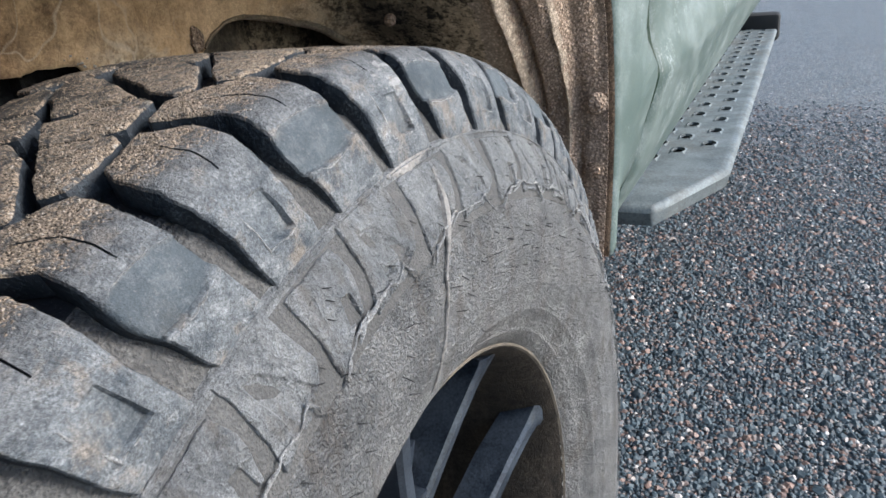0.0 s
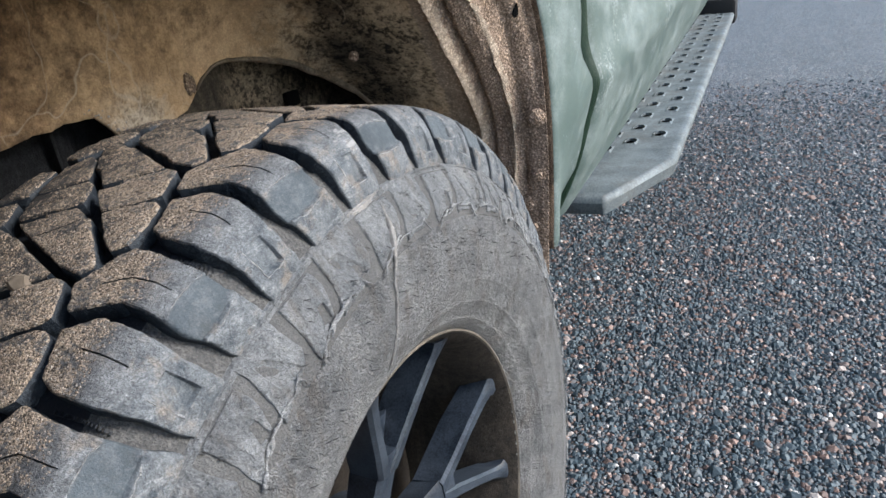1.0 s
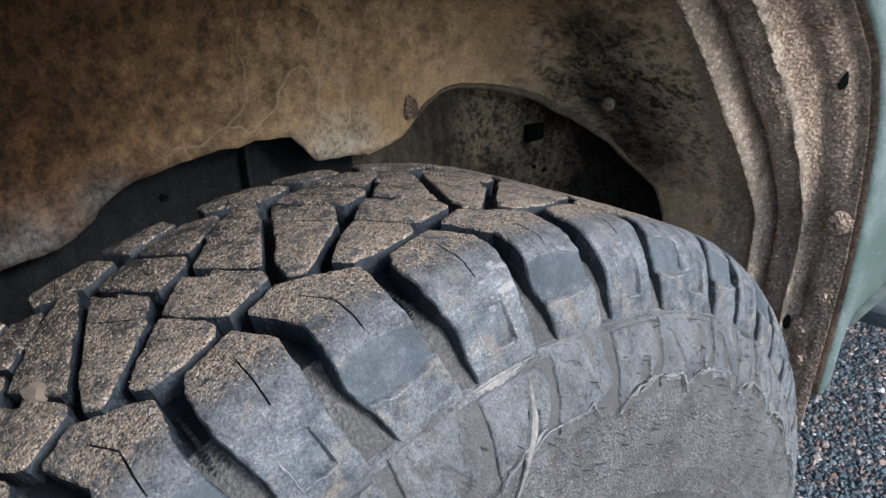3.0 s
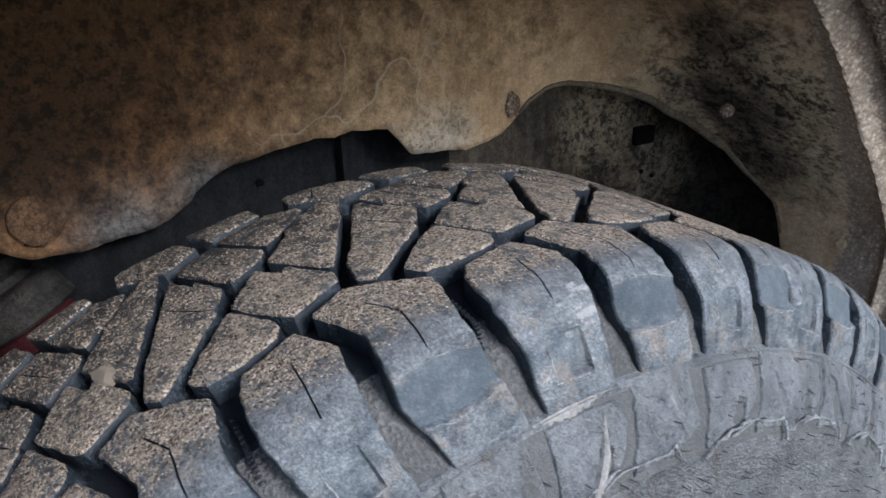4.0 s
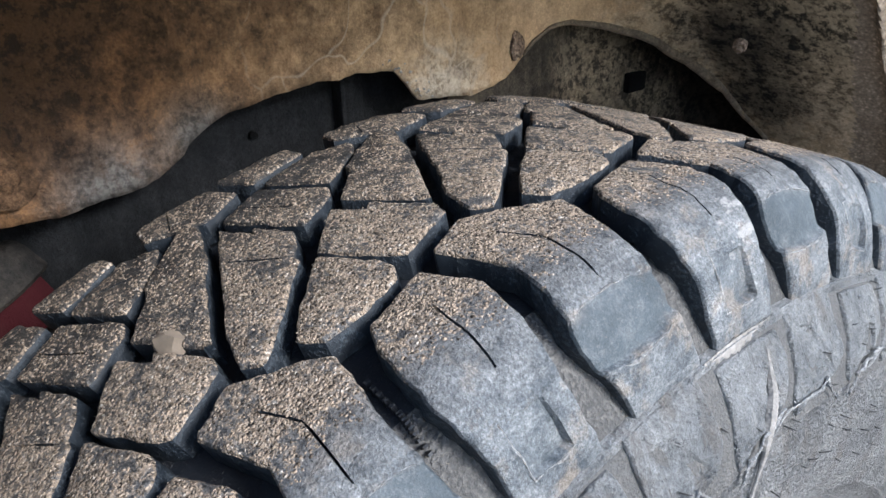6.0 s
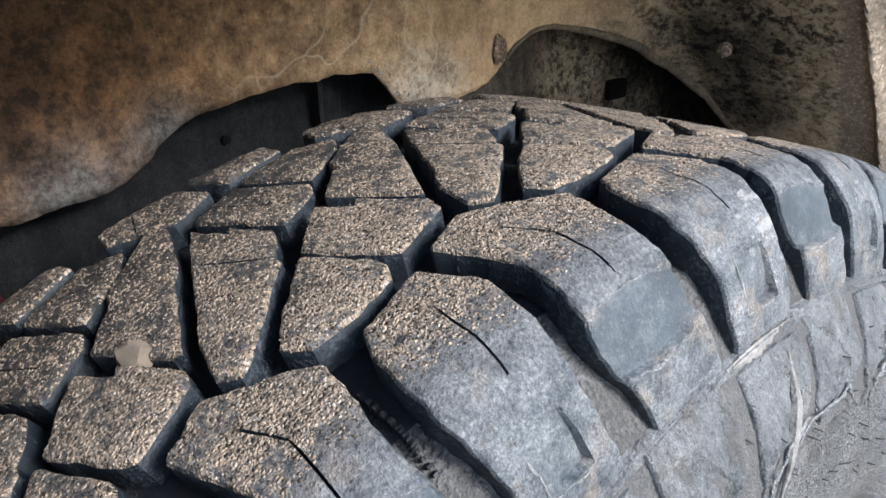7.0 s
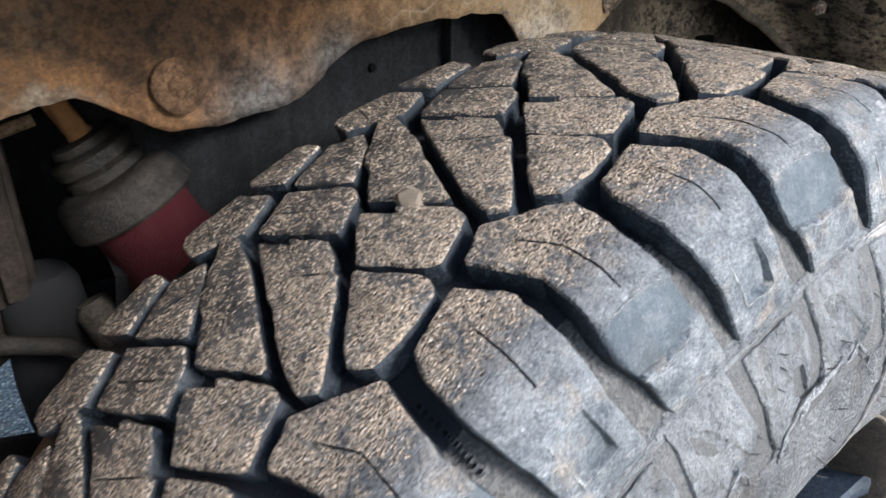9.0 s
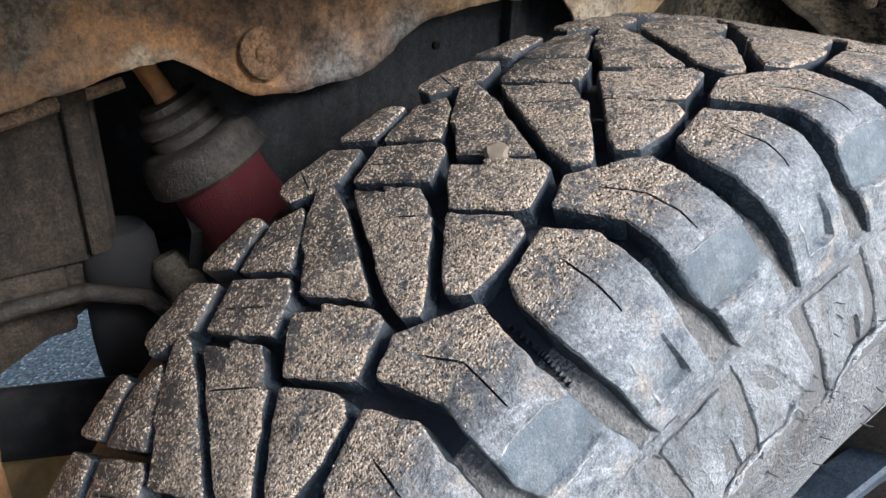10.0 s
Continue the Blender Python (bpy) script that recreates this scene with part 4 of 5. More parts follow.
# Wheel arch
LIP = [(-96, 0.47), (-76, 0.50), (-65, 0.56), (-55, 0.60), (-44, 0.61), (-32, 0.60), (-22, 0.577), (-10, 0.565), (0, 0.558), (10, 0.566), (20, 0.582), (30, 0.606), (37, 0.611), (44, 0.610),
       (50, 0.588), (58, 0.540), (66, 0.487), (72, 0.452), (78, 0.425), (84, 0.405)]
X_LIP = 0.114


def lip(phi, x=X_LIP, grow=0.0):
    r, a = lerp(phi, LIP) + grow, radians(phi)
    return Vector((x, r * math.sin(a), 0.41 + r * math.cos(a)))


CEIL = [(-96, 0.50), (-80, 0.55), (-60, 0.60), (-20, 0.615), (5, 0.61), (20, 0.585), (33, 0.556), (42, 0.535), (57, 0.53), (65, 0.485), (72, 0.450), (84, 0.425)]
EDGE = [(-96, 0.37), (-80, 0.37), (-62, 0.412), (-55, 0.445), (-50, 0.475), (-46.5, 0.502), (-44.5, 0.497), (-38.5, 0.470), (-35, 0.458), (-31.7, 0.446), (-29.8, 0.420), (-28.4, 0.401), (-25, 0.388), (-20.7, 0.379), (-17, 0.374), (-13.2, 0.380), (-11.2, 0.390),
        (-8.7, 0.394), (-2.8, 0.396), (8.2, 0.405), (10.0, 0.405), (11.8, 0.395), (13.7, 0.386), (21.4, 0.397), (24.1, 0.409), (26.0, 0.421), (27.6, 0.452), (29.5, 0.473), (31.5, 0.484), (35, 0.497), (38, 0.507), (40, 0.512)]
EDGE_X = [(40, -0.152), (44, -0.136), (47.5, -0.127), (53, -0.110), (57.5, -0.085), (66, -0.055), (84, -0.02)]


def liner_point(phi, s):
    rl, rc = lerp(phi, LIP), lerp(phi, CEIL)
    ri = rc - lerp(phi, [(0, 0.0), (38, 0.010), (60, 0.0)])
    tail = min(0.372, rc - 0.09)
    rib = lerp(phi, [(8, 0.0), (22, 1.0)])
    x = lerp(s, [(0, 0.108), (0.1, 0.095), (0.22, 0.06), (0.30, 0.034), (0.34, 0.020), (0.6, -0.12), (0.72, -0.17), (0.8, -0.186), (1, -0.190)])
    r = lerp(s, [(0, rl - 0.003), (0.06, rl - 0.004), (0.14, 0.7 * rl + 0.3 * rc), (0.22, 0.25 * rl + 0.75 * rc), (0.34, rc), (0.6, ri), (0.72, ri - 0.03), (0.8, ri - 0.08), (1, tail)])
    for c, w, h in ((0.315, 0.013, 0.012), (0.282, 0.010, -0.009), (0.196, 0.008, 0.007), (0.160, 0.016, -0.004)):
        stray, swell = (0.010 * noise.noise((phi * 0.11, c * 40, 0.5)), 1 + 0.9 * noise.noise((phi * 0.23, c * 40, 3.5))) if c < 0.25 else (0.0, 1.0)
        r -= rib * h * swell * math.exp(-((s - c - stray) / w) ** 2)
    # pressed folds of the inner wall
    if phi < 24:
        wall = min(1.0, max(0.0, (s - 0.45) / 0.2))
        for c, w in ((-38, 0.9), (-24, 0.8), (-11, 0.7), (3, 0.8), (16, 1.0)):
            x += wall * 0.004 * math.exp(-((phi - c - 3 * (s - 0.8)) / w) ** 2)
        x += wall * 0.006 * math.exp(-((phi - 12) / 4) ** 2) * max(0, s - 0.8) / 0.2
    a = radians(phi)
    return Vector((x, r * math.sin(a), 0.41 + r * math.cos(a)))


def edge_s(phi):
    rc = lerp(phi, CEIL)
    ri = rc - lerp(phi, [(0, 0.0), (38, 0.010), (60, 0.0)])
    if phi < 40:
        tail = min(0.372, rc - 0.09)
        return lerp(-lerp(phi, EDGE), [(-ri, 0.6), (-ri + 0.03, 0.72), (-ri + 0.08, 0.8), (-tail, 1.0)])
    return lerp(-lerp(phi, EDGE_X), [(-0.02, 0.34), (0.12, 0.6), (0.17, 0.72), (0.186, 0.8)])


bm = bmesh.new()
rings = []
for i in range(241):
    phi = -95 + 172.5 * i / 240
    se = edge_s(phi)
    ring = []
    for j in range(101):
        p = liner_point(phi, se * j / 100)
        d = (HUB - p).normalized()
        ragged = 0.0014 * noise.noise(p * 160) * max(0, j - 97) / 3
        wob = 0.002 * noise.noise(p * 9) + 0.0006 * noise.noise(p * 60)
        ring.append(p + d * (wob + ragged))
    rings.append(ring)
loft(bm, rings)
for k, f in enumerate(bm.faces):
    c = f.calc_center_median()
    phi, across = math.degrees(math.atan2(c.y, c.z - 0.41)), edge_s(-95 + 172.5 * (k // 100 + 0.5) / 240) * (k % 100 + 0.5) / 100
    across += 0.008 * noise.noise(c * 70)
    if phi > 17 + 4 * noise.noise(c * 20) and across < 0.358 + 0.0020 * max(0.0, phi - 37):
        f.material_index = 2 if across > 0.298 or 0.188 < across < 0.204 else 1 if across > 0.204 else 3
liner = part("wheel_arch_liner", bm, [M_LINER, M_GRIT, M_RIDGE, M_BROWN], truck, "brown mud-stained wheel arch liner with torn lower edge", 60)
sol = liner.modifiers.new("thickness", "SOLIDIFY")
sol.thickness, sol.offset = 0.003, 1.0

# Front wing with its arch, and the door behind it
def panel_x(y, z):
    """The body side's outer face."""
    x = 0.118 + 0.02 * min(1, max(0, (z - 0.98) / 0.2))
    if z < 0.66:
        x -= 0.10 * ((0.66 - z) / 0.24) ** 1.6
    crease = lerp(z, [(0.44, 0.0), (0.60, 0.0), (0.65, 0.002), (0.68, 0.0105), (0.705, 0.0165), (0.715, 0.0155), (0.75, 0.001), (0.80, 0.005), (1.0, 0.0)])
    if y > 0.66:
        crease = lerp(z, [(0.44, 0.0), (0.59, -0.010), (0.62, -0.010), (0.65, -0.005), (0.675, 0.001), (0.69, -0.001), (0.72, -0.011), (0.745, -0.015), (0.80, -0.015), (1.0, 0.0)])
        crease += (0.022 * math.exp(-((z - 0.71) / 0.05) ** 2) - crease) * min(1, max(0, (y - 0.80) / 0.4))
    else:
        crease *= min(1, max(0, (y - 0.46) / 0.12))
    x += crease
    return x


bm = bmesh.new()
phis = [-95 + 168.5 * i / 160 for i in range(161)]
rings = [[lip(p, X_LIP - 0.016, -0.002) for p in phis], [lip(p, X_LIP, 0.0) for p in phis], [lip(p, X_LIP + 0.003, 0.004) for p in phis], [lip(p, X_LIP + 0.004, 0.016) for p in phis]]
for g in (0.2, 0.5, 1.0):
    ring = []
    for p in phis:
        q = lip(p, X_LIP + 0.004, 0.016)
        d = Vector((0, math.sin(radians(p)), math.cos(radians(p))))
        fy = (0.598 if d.y > 0 else -1.0)
        ty = (fy - q.y) / d.y if abs(d.y) > 1e-4 else 9
        tz = (1.25 - q.z) / d.z if d.z > 1e-4 else 9
        e = q + d * max(0.004, min(ty, tz))
        w = q.lerp(e, g)
        w.x = q.x + (panel_x(w.y, w.z) - q.x) * min(1, g * 2)
        ring.append(w)
    rings.append(ring)
loft(bm, rings)
for k, f in enumerate(bm.faces):
    f.material_index = int(k < 160)
wing = part("front_wing", bm, [M_PAINT, M_LIP], truck, "pale dusty green front wing with a rough arch lip", 50)
sol = wing.modifiers.new("thickness", "SOLIDIFY")
sol.thickness, sol.offset = 0.0025, -1.0

bm = bmesh.new()
zs = [0.44 + 0.81 * i / 72 for i in range(73)]
ys = [(0.742, -0.050), (0.748, -0.022), (0.758, -0.010), (0.772, -0.003), (0.79, 0.0), (0.9, 0.0), (1.3, 0.0), (2.0, 0.0), (2.8, 0.0), (3.6, 0.0), (4.4, 0.0)]
loft(bm, [[(panel_x(y, z) + dx, y, z) for z in zs] for y, dx in ys])
# The leading edge takes the jamb's dark colour as painted shade.
for f in bm.faces:
    f.material_index = int(f.calc_center_median().y < 0.762)
part("door", bm, [M_PAINT, M_JAMB], truck, "pale dusty green door panel")
bm = bmesh.new()
loft(bm, [*[[(panel_x(0.605, z) - d, y, z) for z in zs] for y, d in ((0.575, 0.010), (0.590, 0.018), (0.604, 0.034), (0.635, 0.050), (0.670, 0.056), (0.700, 0.056), (0.745, 0.050))]])
part("door_jamb", bm, M_JAMB, truck, "dark green door jamb with shade put into its colour")

# Running board
def board_mesh():
    """A folded plate with an angled end and three rows of raised holes, cut through."""
    bm = bmesh.new()
    xs = [-0.06, -0.02, 0.006, 0.038, 0.052, 0.084, 0.108, 0.140, 0.160, 0.172]
    ys, y = [0.885, 0.94, 1.0, 1.06, 1.12], 1.18
    while y < 3.3:
        ys += [y - 0.026, y + 0.026, y + 0.0315, y + 0.0835]
        y += 0.115
    grid = {}
    for j, y in enumerate(ys):
        wide = lerp(y, [(0.885, 0.078), (1.12, 0.172)])
        for i, x in enumerate(xs):
            grid[i, j] = bm.verts.new((min(x, wide - 0.0004 * (len(xs) - i)) if y < 1.12 else x, y, 0.435))
    for j in range(len(ys) - 1):
        hole_row = j >= 5 and (j - 5) % 4 in (0, 2)
        for i in range(len(xs) - 1):
            odd = (j - 5) % 4 == 2
            if hole_row and i in (2, 4, 6) and ((i == 4) == odd) and not (j < 8 and i == 6):
                a, b, c, d = grid[i, j], grid[i + 1, j], grid[i + 1, j + 1], grid[i, j + 1]
                mid = (a.co + c.co) / 2
                up = [bm.verts.new(mid + Vector((0.0140 * math.cos(t), 0.0215 * math.sin(t), 0.003))) for t in (radians(-135 + 30 * q) for q in range(12))]
                low = [bm.verts.new(v.co - Vector((0, 0, 0.006))) for v in up]
                for k, corner in enumerate((a, b, c, d)):
                    nxt = (a, b, c, d)[(k + 1) % 4]
                    q = [up[(3 * k + w) % 12] for w in range(4)]
                    bm.faces.new((corner, nxt, q[3], q[2], q[1], q[0]))
                for w in range(12):
                    bm.faces.new((up[w], up[(w + 1) % 12], low[(w + 1) % 12], low[w]))
            else:
                bm.faces.new((grid[i, j], grid[i + 1, j], grid[i + 1, j + 1], grid[i, j + 1]))
    # the folded skirt along the end and the outer side
    last = len(xs) - 1
    rim = [grid[i, 0] for i in range(len(xs))] + [grid[last, j] for j in range(1, len(ys))]
    prev = rim
    for out, down in ((0.006, 0.004), (0.010, 0.012), (0.004, 0.036), (-0.012, 0.040)):
        row = []
        for k, v in enumerate(rim):
            t = (rim[min(k + 1, len(rim) - 1)].co - rim[max(k - 1, 0)].co).to_2d()
            nn = Vector((t.y, -t.x)).normalized() if t.length > 1e-6 else Vector((0, -1))
            row.append(bm.verts.new((v.co.x + nn.x * out, v.co.y + nn.y * out, v.co.z - down)))
        for k in range(len(rim) - 1):
            bm.faces.new((prev[k], row[k], row[k + 1], prev[k + 1]))
        prev = row
    return bm


board = part("running_board", board_mesh(), M_STEP, truck, "perforated dusty aluminium running board with an angled end", 35)
bm = bmesh.new()
box(bm, -0.07, 0.19, 3.30, 3.42, 0.38, 0.50, 0.02)
part("end_cap", bm, M_BLACK, board, "black end cap")
# Black sheet added beneath the plate so its holes look shaded.
bm = bmesh.new()
box(bm, -0.06, 0.155, 1.12, 3.29, 0.400, 0.408, 0.002)
part("hole_backing", bm, M_BLACK, board)
for y in (1.35, 2.3):
    bm = bmesh.new()
    tube(bm, [(-0.3, y, 0.46), (-0.05, y, 0.415), (0.12, y, 0.413)], [0.018, 0.016, 0.012], 12)
    part("bracket", bm, M_BLACK, board)

# Shock absorber with its red boot
low, mid, top = Vector((-0.236, -0.155, 0.585)), Vector((-0.250, -0.189, 0.681)), Vector((-0.268, -0.235, 0.777))


def along(u):
    return low.lerp(mid, u) if u < 1 else mid.lerp(top, u - 1)


bm = bmesh.new()
tube(bm, [along(u) for u in (0.0, 0.3, 0.6, 0.9, 1.35)], [0.031, 0.035, 0.037, 0.037, 0.036], 32)
shock = part("shock_absorber", bm, M_RED, truck, "shock absorber with a red boot under a grey dusty cap")
bm = bmesh.new()
tube(bm, [along(u) for u in (1.40, 1.24, 1.20, 1.20, 1.22, 1.36, 1.415, 1.44, 1.45, 1.455)], [0.036, 0.0415, 0.042, 0.045, 0.0465, 0.0440, 0.0415, 0.037, 0.032, 0.020], 40)
cap = part("cap", bm, M_GREY, shock, "grey dusty metal cap")
bm = bmesh.new()
tube(bm, [along(u) for u in (1.44, 1.45, 1.51, 1.52, 1.535, 1.545, 1.55, 1.62, 1.63, 1.645, 1.655, 1.66, 1.70, 1.71)], [0.026, 0.0275, 0.0275, 0.0255, 0.0225, 0.0235, 0.0285, 0.0285, 0.0265, 0.0195, 0.0195, 0.0225, 0.0215, 0.012], 32)
part("bushing", bm, M_GREY, shock)
bm = bmesh.new()
tube(bm, [along(u) for u in (1.66, 1.72, 1.74, 2.0, 2.2)], [0.0085, 0.0085, 0.0075, 0.0075, 0.007], 14)
part("stud", bm, M_RUST, shock, "rusty stud")

# Dark structure behind the wheel
bm = bmesh.new()
rows = []
for y in (-0.225, -0.21, -0.19, -0.165, -0.15, -0.10, -0.02, 0.02, 0.08, 0.13, 0.15):
    flange = 0.0 if y > -0.16 else 22.0 * (y + 0.16) ** 2
    rows.append([(-0.225 - flange, y, 0.90), (-0.225 - flange, y, 0.80), (-0.222 - flange, y, 0.74), (-0.235, y, 0.66), (-0.27, y, 0.60), (-0.40, y, 0.58)])
loft(bm, rows)
inner = part("inner_wing", bm, M_INNER, truck, "dark dusty inner panel")
# hole as a proud disc, its shade painted black
bm = bmesh.new()
tube(bm, [(-0.2235, -0.026, 0.7745), (-0.2205, -0.026, 0.7745)], [0.0031, 0.0029], 16)
part("plug", bm, M_HOLE, inner, "dark hole painted as a solid disc")
bm = bmesh.new()
box(bm, -0.2245, -0.212, 0.0405, 0.0440, 0.735, 0.815, 0.0008)
box(bm, -0.2225, -0.2195, 0.0440, 0.0640, 0.735, 0.815, 0.0008)
part("flange", bm, M_INNER, inner)
bm = bmesh.new()
loft(bm, [[(-0.24, 0.14, 0.95), (-0.24, 0.14, 0.70), (-0.24, 0.14, 0.45)], [(-0.215, 0.20, 0.95), (-0.21, 0.20, 0.70), (-0.24, 0.20, 0.45)], [(-0.23, 0.30, 0.95), (-0.225, 0.31, 0.70), (-0.24, 0.31, 0.45)],
           [(-0.20, 0.44, 0.95), (-0.18, 0.46, 0.70), (-0.18, 0.46, 0.30)], [(-0.05, 0.56, 0.95), (-0.03, 0.56, 0.70), (-0.03, 0.56, 0.28)], [(0.09, 0.57, 0.95), (0.09, 0.57, 0.70), (0.06, 0.56, 0.42)]])
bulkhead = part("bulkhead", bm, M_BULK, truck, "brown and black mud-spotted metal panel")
bm = bmesh.new()
box(bm, -0.52, -0.285, -0.75, -0.262, 0.632, 0.775, 0.006)
box(bm, -0.52, -0.295, -0.75, -0.300, 0.572, 0.634, 0.006)
box(bm, -0.52, -0.297, -0.302, -0.262, 0.600, 0.634, 0.004)
rail = part("frame_rail", bm, M_BRACKET, truck, "rusty dark steel frame bracket")
bm = bmesh.new()
tube(bm, [(-0.287, -0.42, 0.716), (-0.284, -0.33, 0.738), (-0.283, -0.285, 0.749), (-0.283, -0.243, 0.758)], [0.005, 0.005, 0.005, 0.004], 10)
part("top_flange", bm, M_LIP, rail, "rust-orange steel flange")
bm = bmesh.new()
box(bm, -0.286, -0.276, -0.285, -0.268, 0.64, 0.770, 0.003)
part("flange", bm, M_BRACKET, rail)
bm = bmesh.new()
tube(bm, [(-0.298, -0.262, z) for z in (0.650, 0.640, 0.615, 0.605, 0.598, 0.590, 0.560, 0.535, 0.500, 0.490)], [0.020, 0.026, 0.028, 0.026, 0.026, 0.030, 0.031, 0.030, 0.026, 0.016], 28)
part("bump_stop", bm, M_STOP, truck, "black rubber bump stop")
bm = bmesh.new()
tube(bm, [(-0.29, -0.40, 0.600), (-0.27, -0.335, 0.618), (-0.26, -0.295, 0.622), (-0.25, -0.26, 0.612), (-0.24, -0.23, 0.580), (-0.23, -0.21, 0.52)], [0.0065] * 6, 14)
part("hose", bm, M_GREY, truck, "grey dusty brake hose")
bm = bmesh.new()
side = [(-0.50, 0.636), (-0.287, 0.604), (-0.290, 0.594), (-0.312, 0.581), (-0.352, 0.561), (-0.50, 0.488)]
loft(bm, [[(-0.302, y, z) for y, z in side], [(-0.292, y, z) for y, z in side]], closed=True, caps=True)
part("gusset", bm, M_BRACKET, rail, "dark slanting steel gusset")
bm = bmesh.new()
tube(bm, [(-0.275, -0.236, 0.628), (-0.273, -0.234, 0.622), (-0.262, -0.224, 0.598), (-0.258, -0.220, 0.588), (-0.250, -0.214, 0.560), (-0.248, -0.212, 0.552)], [0.010, 0.015, 0.0165, 0.020, 0.021, 0.014], 24)
part("lower_mount", bm, M_MOUNT, shock, "tan dusty cast mount below the boot")
bm = bmesh.new()
tube(bm, [(-0.33, -0.62, 0.50), (-0.27, -0.38, 0.535), (-0.24, -0.28, 0.525), (-0.16, -0.12, 0.46)], [0.026, 0.026, 0.028, 0.03], 16)
part("control_arm", bm, M_DARK, truck, "black dusty suspension arm")
bm = bmesh.new()
tube(bm, [(-0.32, -0.38, 0.445), (-0.29, -0.352, 0.452), (-0.255, -0.328, 0.464), (-0.225, -0.305, 0.458), (-0.21, -0.29, 0.444)], [0.024, 0.042, 0.048, 0.041, 0.022], 24)
part("joint_housing", bm, M_YELLOW, truck, "ochre steering joint housing")
bm = bmesh.new()
box(bm, -1.6, -0.40, -0.26, 3.3, 0.42, 1.23, 0.02)
part("underbody", bm, M_DARK, truck)
bm = bmesh.new()
box(bm, -1.6, -0.285, -0.95, -0.262, 0.78, 1.23, 0.02)
part("engine_bay", bm, M_DARK, truck)

bm = bmesh.new()
loft(bm, [[(x, y, 1.252 + 0.05 * (1 - ((x + 0.75) / 0.88) ** 4) * min(1, (y + 1.1) / 0.2)) for x in [0.135 - 0.118 * k for k in range(16)]] for y in (-1.08, -1.0, -0.9, -0.6, -0.2, 0.2, 0.6)])
bonnet = part("bonnet", bm, M_PAINT, truck, "pale dusty green bonnet")
sol = bonnet.modifiers.new("thickness", "SOLIDIFY")
sol.thickness = 0.004
# Unseen block in the bumper's place, added to keep light out of the arch.
bm = bmesh.new()
box(bm, -1.9, 0.13, -1.08, -0.90, 0.40, 1.26, 0.03)
part("front_light_block", bm, M_BLACK, truck)

# Bolts of the liner
def bolt(at, towards, r, mat, washer):
    d = Vector(towards).normalized()
    p = Vector(at)
    bm = bmesh.new()
    tube(bm, [p - d * 0.004, p + d * 0.001, p + d * 0.0022], [washer, washer, washer * 0.86], 24)
    tube(bm, [p, p + d * 0.004, p + d * 0.0055], [r, r, r * 0.7], 6)
    return part("bolt", bm, mat, liner)


bm = bmesh.new()
axis, at = Vector((1, 0.1, 0.1)).normalized(), Vector((-0.186, -0.181, 0.789))
tube(bm, [at - axis * 0.003, at + axis * 0.0012, at + axis * 0.0020, at + axis * 0.0021, at - axis * 0.0006, at - axis * 0.0006, at + axis * 0.0030, at + axis * 0.0046, at + axis * 0.0044], [0.0162, 0.0160, 0.0146, 0.0130, 0.0114, 0.0078, 0.0070, 0.0046, 0.002], 36)
for v in bm.verts:
    v.co += axis * 0.0012 * noise.noise(v.co * 160) + Vector((0, 1, 0)) * 0.001 * noise.noise(v.co * 90)
part("bolt", bm, M_WASHER, liner, "rusty round fixing")
bolt((-0.070, 0.328, 0.806), (0.25, -0.7, -0.55), 0.0035, M_BROWN, 0.0055)
bolt((0.098, 0.450, 0.700), (0.5, -0.85, -0.1), 0.005, M_GRIT, 0.011)
bolt((-0.0144, 0.446, 0.6767), (0.1, -1.0, 0.0), 0.006, M_LINER, 0.014)
for at, size in (((0.0971, 0.4467, 0.6284), 0.0085), ((0.0839, 0.4399, 0.5911), 0.0095), ((0.0904, 0.4323, 0.5644), 0.008)):
    ob = bolt(at, (0.1, -0.96, 0.2), size * 0.5, M_BROWN, size)
    for v in ob.data.vertices:
        v.co += (v.co - Vector(at)) * (0.5 * noise.noise(v.co * 260))
# slot as a proud piece, its inner shade painted black
bm = bmesh.new()
p, d = Vector((0.0711, 0.4392, 0.5945)), Vector((0.3, -0.93, 0.15))
ring = [p + Vector((1, 0.3, 0)) * 0.0034 * math.cos(a) + Vector((0, 0.1, 1)) * 0.0075 * math.sin(a) for a in (i * 0.5236 for i in range(12))]
loft(bm, [[q - d * 0.003 for q in ring], [q + d * 0.0026 for q in ring]], closed=True, caps=True)
part("torn_slot", bm, M_HOLE, liner, "torn slot painted as solid black")
bm = bmesh.new()
p, d = Vector((-0.0914, 0.3101, 0.8594)), Vector((0.04, -0.76, -0.65)).normalized()
u, w = d.orthogonal().normalized(), d.cross(d.orthogonal().normalized())
tube(bm, [p + 0.027 * (math.cos(a) * u + math.sin(a) * w) for a in (i * 0.1963 for i in range(33))], [0.0016] * 33, 8, False)
part("pressed_ring", bm, M_LINER, liner, "dark pressed ring")
# drain holes and cut-out as proud pieces, shade painted black
bm = bmesh.new()
for at in ((-0.2035, 0.3800, 0.7124), (-0.1997, 0.3926, 0.7065)):
    p, d = Vector(at), Vector((0.96, -0.29, 0.0))
    tube(bm, [p - d * 0.001, p + d * 0.0008], [0.0026, 0.0026], 14)
box(bm, -0.2075, -0.2005, 0.366, 0.398, 0.742, 0.762, 0.002)
tagged(part("drain_hole", bm, M_HOLE, bulkhead, "small drain holes and a square cut-out, painted as solid black"), kind="stuff")
# second slot, likewise a proud piece painted black for shade
bm = bmesh.new()
p, d = Vector((0.093, 0.4163, 0.8315)), Vector((0.58, -0.7, -0.41))
side, up = Vector((0.75, 0.66, -0.06)), Vector((-0.31, 0.27, -0.91))
